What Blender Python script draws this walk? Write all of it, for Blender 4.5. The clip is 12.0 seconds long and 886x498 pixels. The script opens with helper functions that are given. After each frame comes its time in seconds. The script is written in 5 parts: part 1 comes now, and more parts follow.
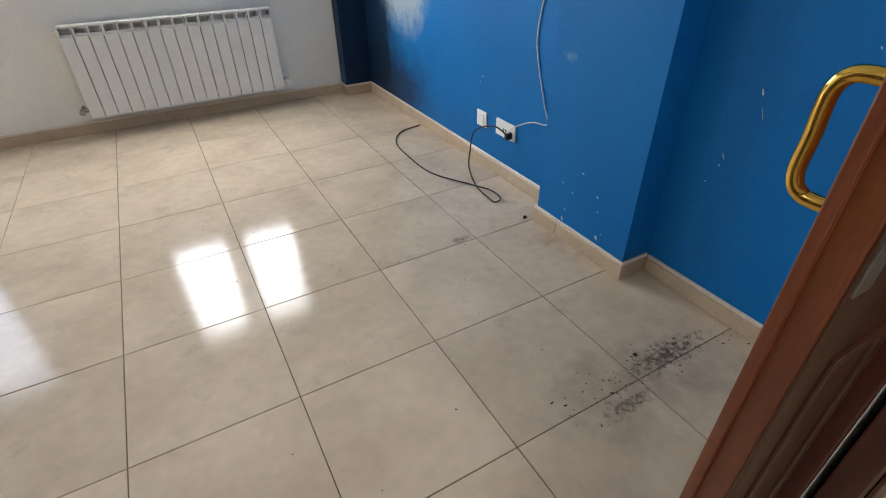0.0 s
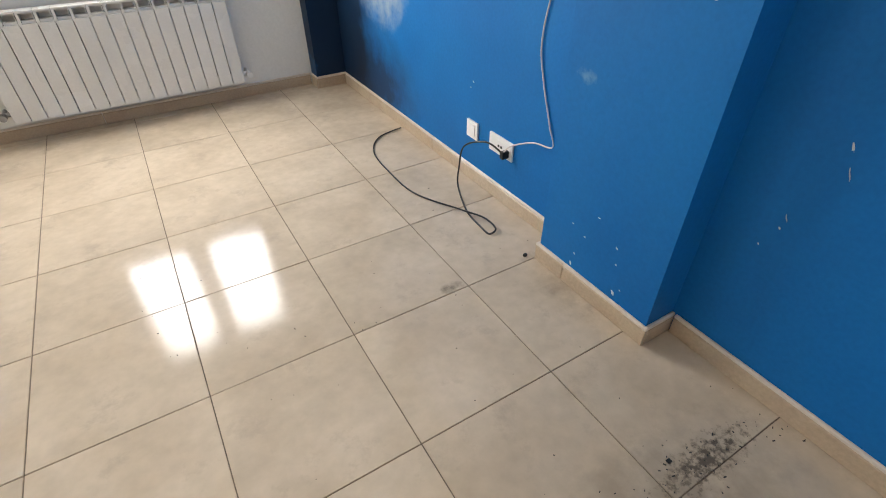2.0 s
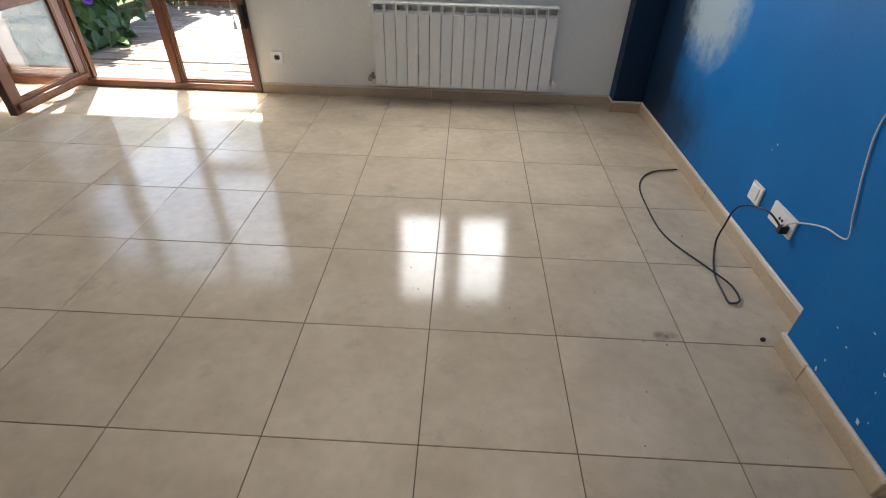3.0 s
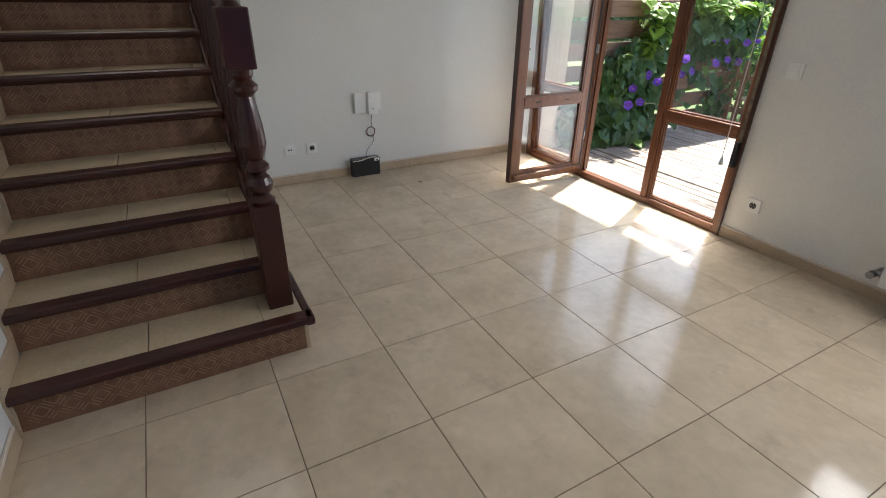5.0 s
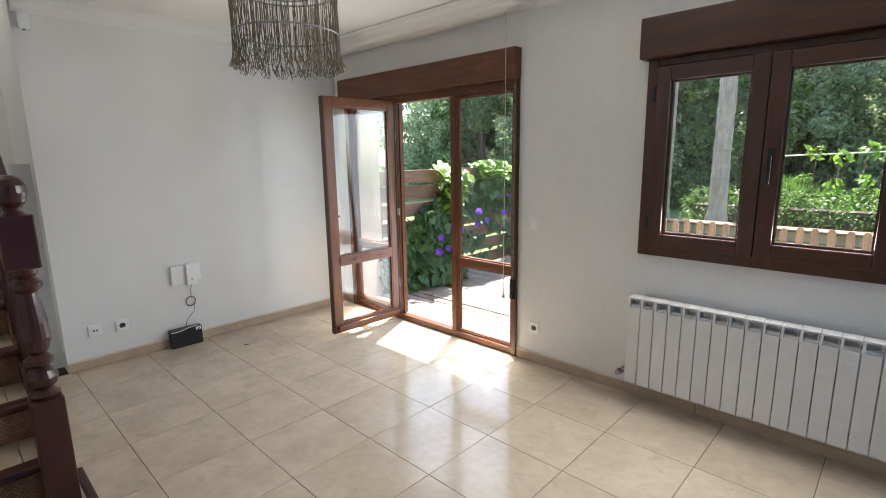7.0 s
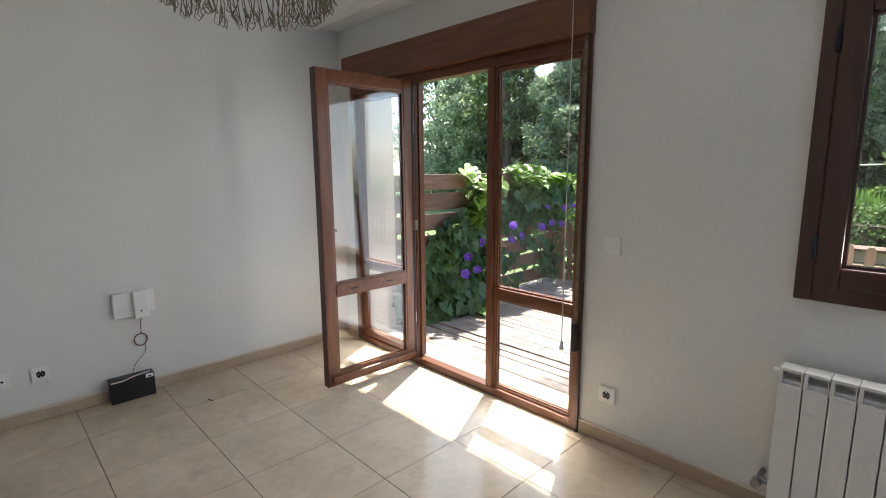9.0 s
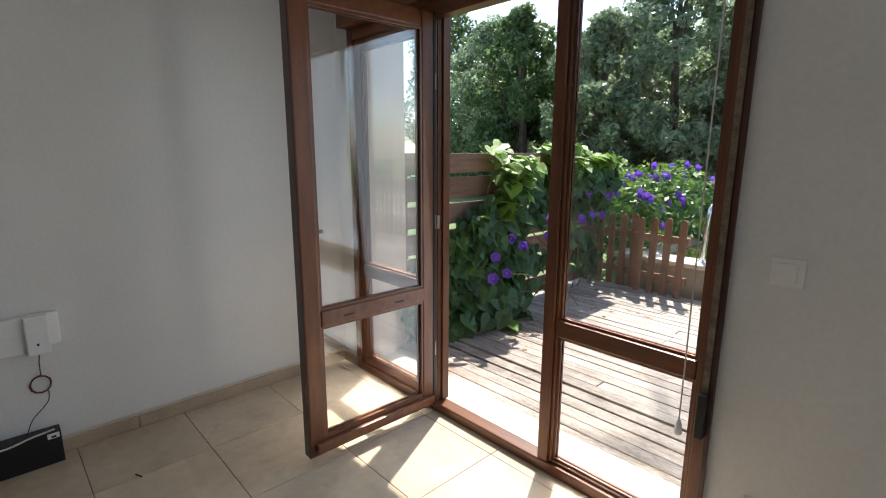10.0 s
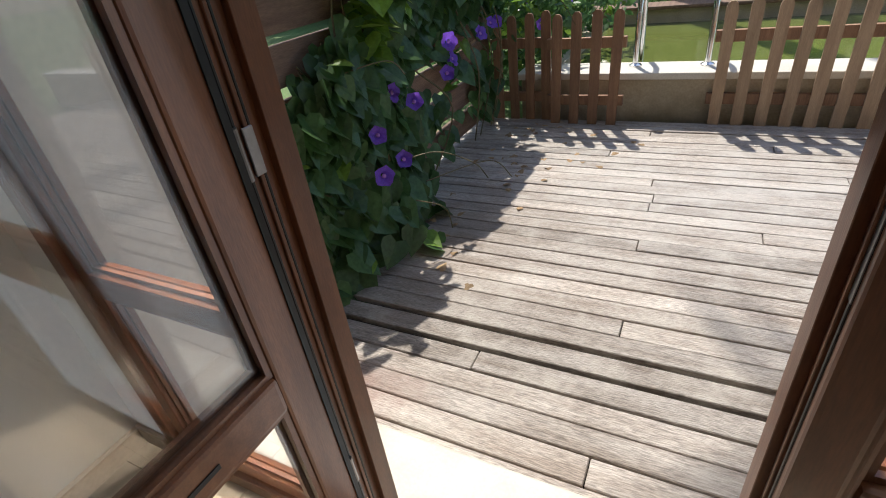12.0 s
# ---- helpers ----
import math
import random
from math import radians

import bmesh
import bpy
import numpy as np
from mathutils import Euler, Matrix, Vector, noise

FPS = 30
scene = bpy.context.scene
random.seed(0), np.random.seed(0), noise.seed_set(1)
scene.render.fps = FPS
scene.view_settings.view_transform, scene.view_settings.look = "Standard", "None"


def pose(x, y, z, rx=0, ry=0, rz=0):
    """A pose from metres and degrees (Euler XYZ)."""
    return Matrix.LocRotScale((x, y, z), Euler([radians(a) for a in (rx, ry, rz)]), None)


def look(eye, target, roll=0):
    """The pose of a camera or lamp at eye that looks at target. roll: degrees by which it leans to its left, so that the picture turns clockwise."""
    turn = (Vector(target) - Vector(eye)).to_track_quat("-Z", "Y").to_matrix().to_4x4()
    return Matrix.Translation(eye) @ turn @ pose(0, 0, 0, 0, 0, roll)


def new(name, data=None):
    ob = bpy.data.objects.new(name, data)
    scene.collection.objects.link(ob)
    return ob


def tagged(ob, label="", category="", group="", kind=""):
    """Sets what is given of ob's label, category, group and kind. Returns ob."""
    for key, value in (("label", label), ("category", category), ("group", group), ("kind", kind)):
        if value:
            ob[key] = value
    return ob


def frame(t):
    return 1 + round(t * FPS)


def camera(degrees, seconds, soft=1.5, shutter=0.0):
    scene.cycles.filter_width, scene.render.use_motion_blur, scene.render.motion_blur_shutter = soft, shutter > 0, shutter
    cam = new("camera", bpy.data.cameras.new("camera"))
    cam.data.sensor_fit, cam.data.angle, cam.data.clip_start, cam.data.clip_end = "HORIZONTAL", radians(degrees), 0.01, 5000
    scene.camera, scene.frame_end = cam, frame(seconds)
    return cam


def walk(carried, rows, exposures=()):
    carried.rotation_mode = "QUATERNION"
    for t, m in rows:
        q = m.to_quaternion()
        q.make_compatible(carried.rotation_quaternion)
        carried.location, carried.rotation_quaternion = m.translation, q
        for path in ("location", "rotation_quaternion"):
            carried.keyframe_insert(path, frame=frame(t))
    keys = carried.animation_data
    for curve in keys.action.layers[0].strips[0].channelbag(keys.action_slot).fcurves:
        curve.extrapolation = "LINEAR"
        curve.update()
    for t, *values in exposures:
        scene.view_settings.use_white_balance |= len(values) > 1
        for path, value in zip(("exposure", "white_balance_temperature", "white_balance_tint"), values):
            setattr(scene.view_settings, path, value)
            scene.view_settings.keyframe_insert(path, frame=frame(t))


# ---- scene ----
cam = camera(84.4, 12.0, soft=1.0)
PATH = [
    (0, (-0.534, -1.025, 1.164), (0.265, 0.414, 0.029), -0.9),
    (0.5, (-0.412, -0.884, 1.155), (0.402, 0.473, -0.068), -2.1),
    (1, (-0.333, -0.782, 1.159), (0.599, 0.433, -0.128), -2.5),
    (1.5, (-0.289, -0.651, 1.173), (0.737, 0.47, -0.128), -1.9),
    (2, (-0.309, -0.63, 1.209), (0.502, 0.715, -0.029), -0.4),
    (2.5, (-0.327, -0.717, 1.247), (0.081, 0.831, 0.048), 0.9),
    (3, (-0.371, -0.773, 1.273), (-0.421, 0.828, 0.077), 1.6),
    (3.5, (-0.428, -0.651, 1.298), (-0.829, 0.902, 0.104), 1.7),
    (3.7, (-0.461, -0.535, 1.294), (-1.024, 0.979, 0.115), 1.5),
    (5.3, (-0.111, -0.125, 1.368), (-1.716, 0.663, 0.47), 0.7),
    (5.5, (-0.034, -0.141, 1.383), (-1.639, 0.692, 0.529), 0.6),
    (6, (0.09, -0.116, 1.427), (-1.476, 0.903, 0.714), -0.0),
    (6.5, (0.139, -0.095, 1.462), (-1.328, 1.153, 0.922), -0.5),
    (7, (0.145, -0.094, 1.487), (-1.212, 1.325, 1.111), -0.8),
    (7.2, (0.138, -0.092, 1.495), (-1.187, 1.368, 1.158), -0.8),
    (8.8, (-0.448, 0.497, 1.401), (-1.855, 1.883, 1.086), -0.4),
    (9, (-0.618, 0.601, 1.384), (-2.039, 1.97, 1.056), -0.4),
    (9.5, (-1.018, 0.871, 1.36), (-2.459, 2.211, 1.004), -0.2),
    (10, (-1.412, 1.187, 1.339), (-2.839, 2.531, 0.944), 0.2),
    (10.5, (-1.825, 1.508, 1.296), (-3.208, 2.873, 0.825), -0.9),
    (11, (-2.168, 1.831, 1.249), (-3.414, 3.271, 0.639), -1.9),
    (11.5, (-2.453, 2.115, 1.215), (-3.476, 3.614, 0.375), -5.0),
    (12, (-2.643, 2.363, 1.196), (-3.49, 3.834, 0.139), -7.9),
]
EXPOSURES = [(0, 2.35, 6500, 10), (0.5, 2.35, 6500, 10), (1.5, 2.6, 6600, 10), (2.0, 2.7, 6800, 11), (2.4, 2.42, 6800, 11), (3, 1.95, 6600, 10), (3.7, 1.7, 6500, 10), (5.3, 1.82, 6600, 10), (6, 2.05, 6600, 10), (6.5, 2.15, 6500, 10), (7.2, 2.2, 6500, 10), (8.8, 1.8, 6500, 10), (9.5, 1.4, 6500, 10), (10, 1.12, 6500, 10), (10.5, 0.95, 6500, 10), (11.5, 0.6, 6500, 10), (12, 0.48, 6500, 10)]
walk(cam, [(t, look(eye, target, roll)) for t, eye, target, roll in PATH], exposures=EXPOSURES)

# ---- world, sun and large lights ----
SUN_ELEVATION, SUN_TURN = 56.0, -25.2
world = bpy.data.worlds.new("world")
scene.world = world
world.use_nodes = True
wn = world.node_tree.nodes
sky = wn.new("ShaderNodeTexSky")
sky.sky_type = "NISHITA"
sky.sun_disc = False
sky.sun_elevation = radians(SUN_ELEVATION)
sky.sun_rotation = radians(SUN_TURN)
wn["Background"].inputs["Strength"].default_value = 0.15
world.node_tree.links.new(sky.outputs["Color"], wn["Background"].inputs["Color"])

sun = new("sun", bpy.data.lights.new("sun", "SUN"))
sun.data.energy, sun.data.angle, sun.data.color = 4.1, radians(0.6), (1.0, 0.95, 0.86)
sun_way = Vector((math.sin(radians(SUN_TURN)) * math.cos(radians(SUN_ELEVATION)), math.cos(radians(SUN_TURN)) * math.cos(radians(SUN_ELEVATION)), math.sin(radians(SUN_ELEVATION))))
sun.matrix_world = look(sun_way * 30, (0, 0, 0))


def opening_or_fill_light(name, x, y, z, width, height, power, color, toward):
    lamp = new(name, bpy.data.lights.new(name, "AREA"))
    lamp.data.shape, lamp.data.size, lamp.data.size_y = "RECTANGLE", width, height
    lamp.data.energy, lamp.data.color = power, color
    lamp.matrix_world = look((x, y, z), toward)
    return lamp


# area lamps standing in for skylight through each glazed bay of the garden door and each casement
DAY, BLUE_DAY = (0.97, 0.98, 0.98), (0.72, 0.87, 1.0)
opening_or_fill_light("sky_light", -2.83, 2.745, 1.0, 0.58, 1.75, 1.5, BLUE_DAY, (-2.83, 0.0, 0.8))
opening_or_fill_light("sky_light", -2.18, 2.745, 1.31, 0.50, 1.14, 1.0, BLUE_DAY, (-2.18, 0.0, 1.1))
opening_or_fill_light("sky_light", -2.18, 2.745, 0.34, 0.50, 0.50, 0.45, BLUE_DAY, (-2.18, 0.0, 0.3))
opening_or_fill_light("sky_light", -0.665, 2.715, 1.46, 0.37, 0.83, 4.4, DAY, (-0.665, 0.0, 1.2))
opening_or_fill_light("sky_light", -0.13, 2.715, 1.46, 0.37, 0.83, 4.4, DAY, (-0.13, 0.0, 1.2))
# unseen fill lamp, added in the hall to brighten the entrance side
opening_or_fill_light("hall_fill", -0.6, -1.9, 2.55, 1.2, 1.0, 6, (1.0, 0.98, 0.95), (-0.3, -0.6, 0.2))
# unseen lamp, added for light coming down onto the upper risers
opening_or_fill_light("landing_light", -4.3, -0.3, 3.75, 1.0, 0.8, 2.0, (1.0, 0.97, 0.93), (-3.0, -0.3, 1.2))

# ---- materials ----


def material(name, color, rough=0.5, second=None, scale=6.0, fine=90.0, vary=0.12, bump=0.15, bump_depth=0.002, metal=0.0, spec=0.5, stretch=(1, 1, 1), object_vary=0.0, island_vary=0.0, rough_vary=0.08, dirt=None, dirt_scale=1.5, dirt_from=0.6, dirt_to=0.75, coat=0.0):
    """Two scales of variation, fine relief and optional stains on a principled surface."""
    m = bpy.data.materials.new(name)
    m.use_nodes = True
    n, l = m.node_tree.nodes, m.node_tree.links
    b = n["Principled BSDF"]
    geo = n.new("ShaderNodeNewGeometry")
    mp = n.new("ShaderNodeMapping")
    mp.inputs["Scale"].default_value = stretch
    l.new(geo.outputs["Position"], mp.inputs["Vector"])
    vec = mp.outputs["Vector"]
    if object_vary:
        info = n.new("ShaderNodeObjectInfo")
        comb = n.new("ShaderNodeVectorMath")
        comb.operation = "MULTIPLY_ADD"
        comb.inputs[1].default_value = (1, 1, 1)
        mul = n.new("ShaderNodeMath")
        mul.operation = "MULTIPLY"
        mul.inputs[1].default_value = 37.0
        l.new(info.outputs["Random"], mul.inputs[0])
        l.new(vec, comb.inputs[0])
        l.new(mul.outputs[0], comb.inputs[2])
        vec = comb.outputs[0]
    big = n.new("ShaderNodeTexNoise")
    big.inputs["Scale"].default_value, big.inputs["Detail"].default_value = scale, 5
    small = n.new("ShaderNodeTexNoise")
    small.inputs["Scale"].default_value, small.inputs["Detail"].default_value = fine, 4
    l.new(vec, big.inputs["Vector"])
    l.new(vec, small.inputs["Vector"])
    second = second or [c * (1 - vary * 2) for c in color]
    mix = n.new("ShaderNodeMix")
    mix.data_type = "RGBA"
    mix.inputs["A"].default_value, mix.inputs["B"].default_value = (*color, 1), (*second, 1)
    ramp = n.new("ShaderNodeMapRange")
    ramp.inputs["From Min"].default_value, ramp.inputs["From Max"].default_value = 0.35, 0.68
    l.new(big.outputs["Fac"], ramp.inputs["Value"])
    l.new(ramp.outputs["Result"], mix.inputs["Factor"])
    out = mix.outputs["Result"]
    hsv = n.new("ShaderNodeHueSaturation")
    l.new(out, hsv.inputs["Color"])
    val = n.new("ShaderNodeMapRange")
    val.inputs["To Min"].default_value, val.inputs["To Max"].default_value = 1 - vary, 1 + vary
    val.inputs["From Min"].default_value, val.inputs["From Max"].default_value = 0.3, 0.7
    l.new(small.outputs["Fac"], val.inputs["Value"])
    value = val.outputs["Result"]
    for amount, socket in ((object_vary, "object"), (island_vary, "island")):
        if amount:
            src = n.new("ShaderNodeObjectInfo").outputs["Random"] if socket == "object" else geo.outputs["Random Per Island"]
            r = n.new("ShaderNodeMapRange")
            r.inputs["To Min"].default_value, r.inputs["To Max"].default_value = 1 - amount, 1 + amount
            l.new(src, r.inputs["Value"])
            mm = n.new("ShaderNodeMath")
            mm.operation = "MULTIPLY"
            l.new(value, mm.inputs[0])
            l.new(r.outputs["Result"], mm.inputs[1])
            value = mm.outputs[0]
    l.new(value, hsv.inputs["Value"])
    out = hsv.outputs["Color"]
    if dirt:
        dn = n.new("ShaderNodeTexNoise")
        dn.inputs["Scale"].default_value, dn.inputs["Detail"].default_value, dn.inputs["Roughness"].default_value = dirt_scale, 8, 0.7
        l.new(geo.outputs["Position"], dn.inputs["Vector"])
        dr = n.new("ShaderNodeMapRange")
        dr.inputs["From Min"].default_value, dr.inputs["From Max"].default_value = dirt_from, dirt_to
        l.new(dn.outputs["Fac"], dr.inputs["Value"])
        dm = n.new("ShaderNodeMix")
        dm.data_type = "RGBA"
        dm.inputs["B"].default_value = (*dirt, 1)
        l.new(dr.outputs["Result"], dm.inputs["Factor"])
        l.new(out, dm.inputs["A"])
        out = dm.outputs["Result"]
    l.new(out, b.inputs["Base Color"])
    rr = n.new("ShaderNodeMapRange")
    rr.inputs["To Min"].default_value, rr.inputs["To Max"].default_value = max(0.02, rough - rough_vary), min(1, rough + rough_vary)
    l.new(big.outputs["Fac"], rr.inputs["Value"])
    l.new(rr.outputs["Result"], b.inputs["Roughness"])
    b.inputs["Metallic"].default_value = metal
    b.inputs["Specular IOR Level"].default_value = spec
    b.inputs["Coat Weight"].default_value = coat
    if bump:
        bp = n.new("ShaderNodeBump")
        bp.inputs["Strength"].default_value, bp.inputs["Distance"].default_value = bump, bump_depth
        l.new(small.outputs["Fac"], bp.inputs["Height"])
        l.new(bp.outputs["Normal"], b.inputs["Normal"])
    return m


TILE = material("glazed_tile", (0.61, 0.50, 0.375), 0.12, second=(0.51, 0.41, 0.30), scale=4.2, fine=22, vary=0.06, bump=0.03, object_vary=0.03, rough_vary=0.05, spec=0.27, dirt=(0.42, 0.34, 0.26), dirt_scale=6, dirt_from=0.56, dirt_to=0.78)
GROUT = material("grout", (0.19, 0.145, 0.10), 0.8, scale=9, fine=160, vary=0.2, bump=0.3)
TREAD = material("tread_tile", (0.55, 0.45, 0.31), 0.35, second=(0.48, 0.38, 0.26), scale=5, fine=60, vary=0.08, bump=0.05)
RISER = material("riser_tile", (0.27, 0.145, 0.09), 0.5, second=(0.20, 0.10, 0.06), scale=14, fine=120, vary=0.2, bump=0.3)
RISER_LINE = material("riser_pattern", (0.40, 0.25, 0.16), 0.5, scale=20, fine=150, vary=0.15, bump=0.2)
WHITE_WALL = material("white_wall_paint", (0.81, 0.80, 0.765), 0.75, second=(0.765, 0.755, 0.72), scale=1.6, fine=70, vary=0.03, bump=0.12, bump_depth=0.003)
STAIR_WALL = material("stair_wall_paint", (0.73, 0.74, 0.75), 0.75, second=(0.68, 0.69, 0.70), scale=2, fine=110, vary=0.04, bump=0.3, bump_depth=0.004)
CEILING = material("ceiling_paint", (0.82, 0.81, 0.78), 0.8, scale=2, fine=80, vary=0.02, bump=0.06)
BLUE_WALL = material("blue_wall_paint", (0.002, 0.165, 0.47), 0.5, spec=0.22, second=(0.002, 0.14, 0.42), scale=2.2, fine=75, vary=0.05, bump=0.15, bump_depth=0.003, dirt=(0.25, 0.34, 0.43), dirt_scale=9, dirt_from=0.72, dirt_to=0.78)
BASE_CAP = material("pale_baseboard_edge", (0.74, 0.64, 0.54), 0.3, scale=7, fine=90, vary=0.05, bump=0.04)
BASEBOARD = material("beige_baseboard", (0.55, 0.43, 0.30), 0.35, second=(0.48, 0.355, 0.25), scale=7, fine=90, vary=0.08, bump=0.06)
FRAME_WOOD = material("varnished_brown_wood", (0.185, 0.064, 0.024), 0.38, second=(0.115, 0.038, 0.015), scale=3, fine=45, vary=0.16, bump=0.12, stretch=(9, 9, 1.2), coat=0.1)
FRAME_ACROSS = material("varnished_brown_wood_across", (0.185, 0.064, 0.024), 0.38, second=(0.115, 0.038, 0.015), scale=3, fine=45, vary=0.16, bump=0.12, stretch=(1.2, 9, 9), coat=0.1)
DARK_ACROSS = material("dark_brown_wood_across", (0.078, 0.027, 0.014), 0.35, second=(0.05, 0.017, 0.009), scale=3, fine=45, vary=0.15, bump=0.1, stretch=(1.2, 9, 9), coat=0.25)
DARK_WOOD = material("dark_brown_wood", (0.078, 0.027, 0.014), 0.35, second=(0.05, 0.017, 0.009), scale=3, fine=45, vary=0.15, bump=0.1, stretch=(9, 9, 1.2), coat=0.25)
MAHOGANY = material("dark_mahogany", (0.06, 0.013, 0.009), 0.36, second=(0.034, 0.008, 0.006), scale=5, fine=60, vary=0.15, bump=0.06, coat=0.15)
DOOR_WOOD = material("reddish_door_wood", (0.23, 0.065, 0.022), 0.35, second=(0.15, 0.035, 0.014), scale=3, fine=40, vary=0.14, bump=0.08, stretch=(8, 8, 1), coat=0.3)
BRASS = material("polished_brass", (0.80, 0.50, 0.10), 0.12, scale=8, fine=90, vary=0.05, bump=0.02, metal=1.0, rough_vary=0.04)
RADIATOR = material("white_enamel", (0.80, 0.79, 0.76), 0.28, scale=4, fine=80, vary=0.02, bump=0.02)
PLASTIC = material("white_plastic", (0.89, 0.885, 0.86), 0.35, scale=4, fine=100, vary=0.02, bump=0.0)
DARK_HOLE = material("dark_recess", (0.012, 0.012, 0.012), 0.6, scale=8, fine=100, vary=0.1, bump=0.0)
BLACK = material("black_plastic", (0.012, 0.012, 0.013), 0.4, scale=8, fine=120, vary=0.15, bump=0.1)
CABLE_BLACK = material("black_cable", (0.012, 0.012, 0.012), 0.45, scale=10, fine=90, vary=0.1, bump=0.0)
CABLE_WHITE = material("white_cable", (0.70, 0.62, 0.58), 0.5, scale=10, fine=90, vary=0.05, bump=0.0)
CABLE_RED = material("red_cable", (0.16, 0.04, 0.035), 0.5, scale=10, fine=90, vary=0.1, bump=0.0)
CHROME = material("chrome", (0.75, 0.76, 0.78), 0.12, scale=8, fine=90, vary=0.03, bump=0.0, metal=1.0)
GREY_METAL = material("grey_metal", (0.35, 0.35, 0.36), 0.35, scale=8, fine=90, vary=0.1, bump=0.05, metal=1.0)
STRING = material("lamp_string", (0.24, 0.19, 0.13), 0.6, scale=30, fine=160, vary=0.25, bump=0.1, object_vary=0.4)
STONE_SILL = material("pale_stone", (0.54, 0.50, 0.43), 0.5, scale=8, fine=120, vary=0.06, bump=0.1)
RENDER_WALL = material("beige_render", (0.62, 0.53, 0.42), 0.85, second=(0.52, 0.44, 0.34), scale=3, fine=60, vary=0.08, bump=0.25, bump_depth=0.004)
DECK = material("weathered_deck_wood", (0.43, 0.385, 0.345), 0.7, second=(0.26, 0.215, 0.18), scale=3.4, fine=40, vary=0.42, bump=0.8, bump_depth=0.005, stretch=(0.9, 6, 6), object_vary=0.26, dirt=(0.47, 0.43, 0.38), dirt_scale=5, dirt_from=0.5, dirt_to=0.75)
# near-black bed whose colour paints the shade between the deck boards
DECK_SHADE = material("deck_gap_shade", (0.03, 0.024, 0.018), 0.9, scale=8, fine=100, vary=0.2, bump=0.2)
FENCE_WOOD = material("weathered_fence_wood", (0.25, 0.155, 0.105), 0.8, second=(0.17, 0.10, 0.07), scale=2.4, fine=30, vary=0.2, bump=0.6, bump_depth=0.004, stretch=(14, 1, 14), object_vary=0.15)
PICKET_WOOD = material("picket_wood", (0.30, 0.17, 0.10), 0.75, second=(0.21, 0.115, 0.07), scale=3, fine=34, vary=0.18, bump=0.5, bump_depth=0.003, stretch=(14, 14, 1), object_vary=0.15)
# lighter copy of the picket wood, with the sunlit look in its colour
SUNLIT_PICKET = material("sunlit_picket_wood", (0.44, 0.31, 0.20), 0.7, second=(0.35, 0.235, 0.15), scale=3, fine=34, vary=0.15, bump=0.4, bump_depth=0.003, stretch=(14, 14, 1), object_vary=0.12)
CONCRETE = material("pool_concrete", (0.46, 0.40, 0.30), 0.85, second=(0.34, 0.29, 0.21), scale=3, fine=80, vary=0.12, bump=0.3)
COPING = material("pool_coping", (0.62, 0.59, 0.52), 0.7, scale=4, fine=90, vary=0.08, bump=0.2)
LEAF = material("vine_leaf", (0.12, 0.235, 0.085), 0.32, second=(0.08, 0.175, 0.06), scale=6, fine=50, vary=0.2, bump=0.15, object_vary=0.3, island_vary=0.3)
LEAF_LIGHT = material("light_vine_leaf", (0.24, 0.40, 0.06), 0.45, second=(0.17, 0.31, 0.045), scale=6, fine=50, vary=0.2, bump=0.15, object_vary=0.25, island_vary=0.3)
FLOWER = material("violet_petal", (0.21, 0.09, 0.72), 0.5, second=(0.25, 0.10, 0.68), scale=20, fine=120, vary=0.12, bump=0.05, object_vary=0.15, island_vary=0.2)
FLOWER_EYE = material("flower_throat", (0.42, 0.18, 0.62), 0.5, scale=20, fine=120, vary=0.1, bump=0.0)
STEM = material("vine_stem", (0.16, 0.13, 0.06), 0.7, scale=20, fine=120, vary=0.2, bump=0.2)
TREE_LEAF = material("tree_foliage", (0.17, 0.24, 0.095), 0.38, second=(0.10, 0.165, 0.06), scale=0.7, fine=9, vary=0.25, bump=0.0, island_vary=0.45)
OLIVE_LEAF = material("grey_green_foliage", (0.33, 0.41, 0.25), 0.38, second=(0.21, 0.29, 0.16), scale=0.7, fine=9, vary=0.25, bump=0.0, island_vary=0.4)
HEDGE_LEAF = material("hedge_foliage", (0.14, 0.25, 0.055), 0.5, second=(0.10, 0.18, 0.04), scale=1.5, fine=12, vary=0.2, bump=0.0, island_vary=0.35)
BARK = material("tree_bark", (0.13, 0.095, 0.07), 0.9, scale=3, fine=30, vary=0.3, bump=0.8, bump_depth=0.02)
PALM_BARK = material("palm_bark", (0.36, 0.31, 0.28), 0.9, second=(0.24, 0.20, 0.17), scale=4, fine=30, vary=0.25, bump=0.8, bump_depth=0.02, stretch=(3, 3, 1))
GRASS = material("lawn", (0.085, 0.16, 0.03), 0.8, second=(0.13, 0.17, 0.045), scale=0.8, fine=40, vary=0.3, bump=0.6, bump_depth=0.02)


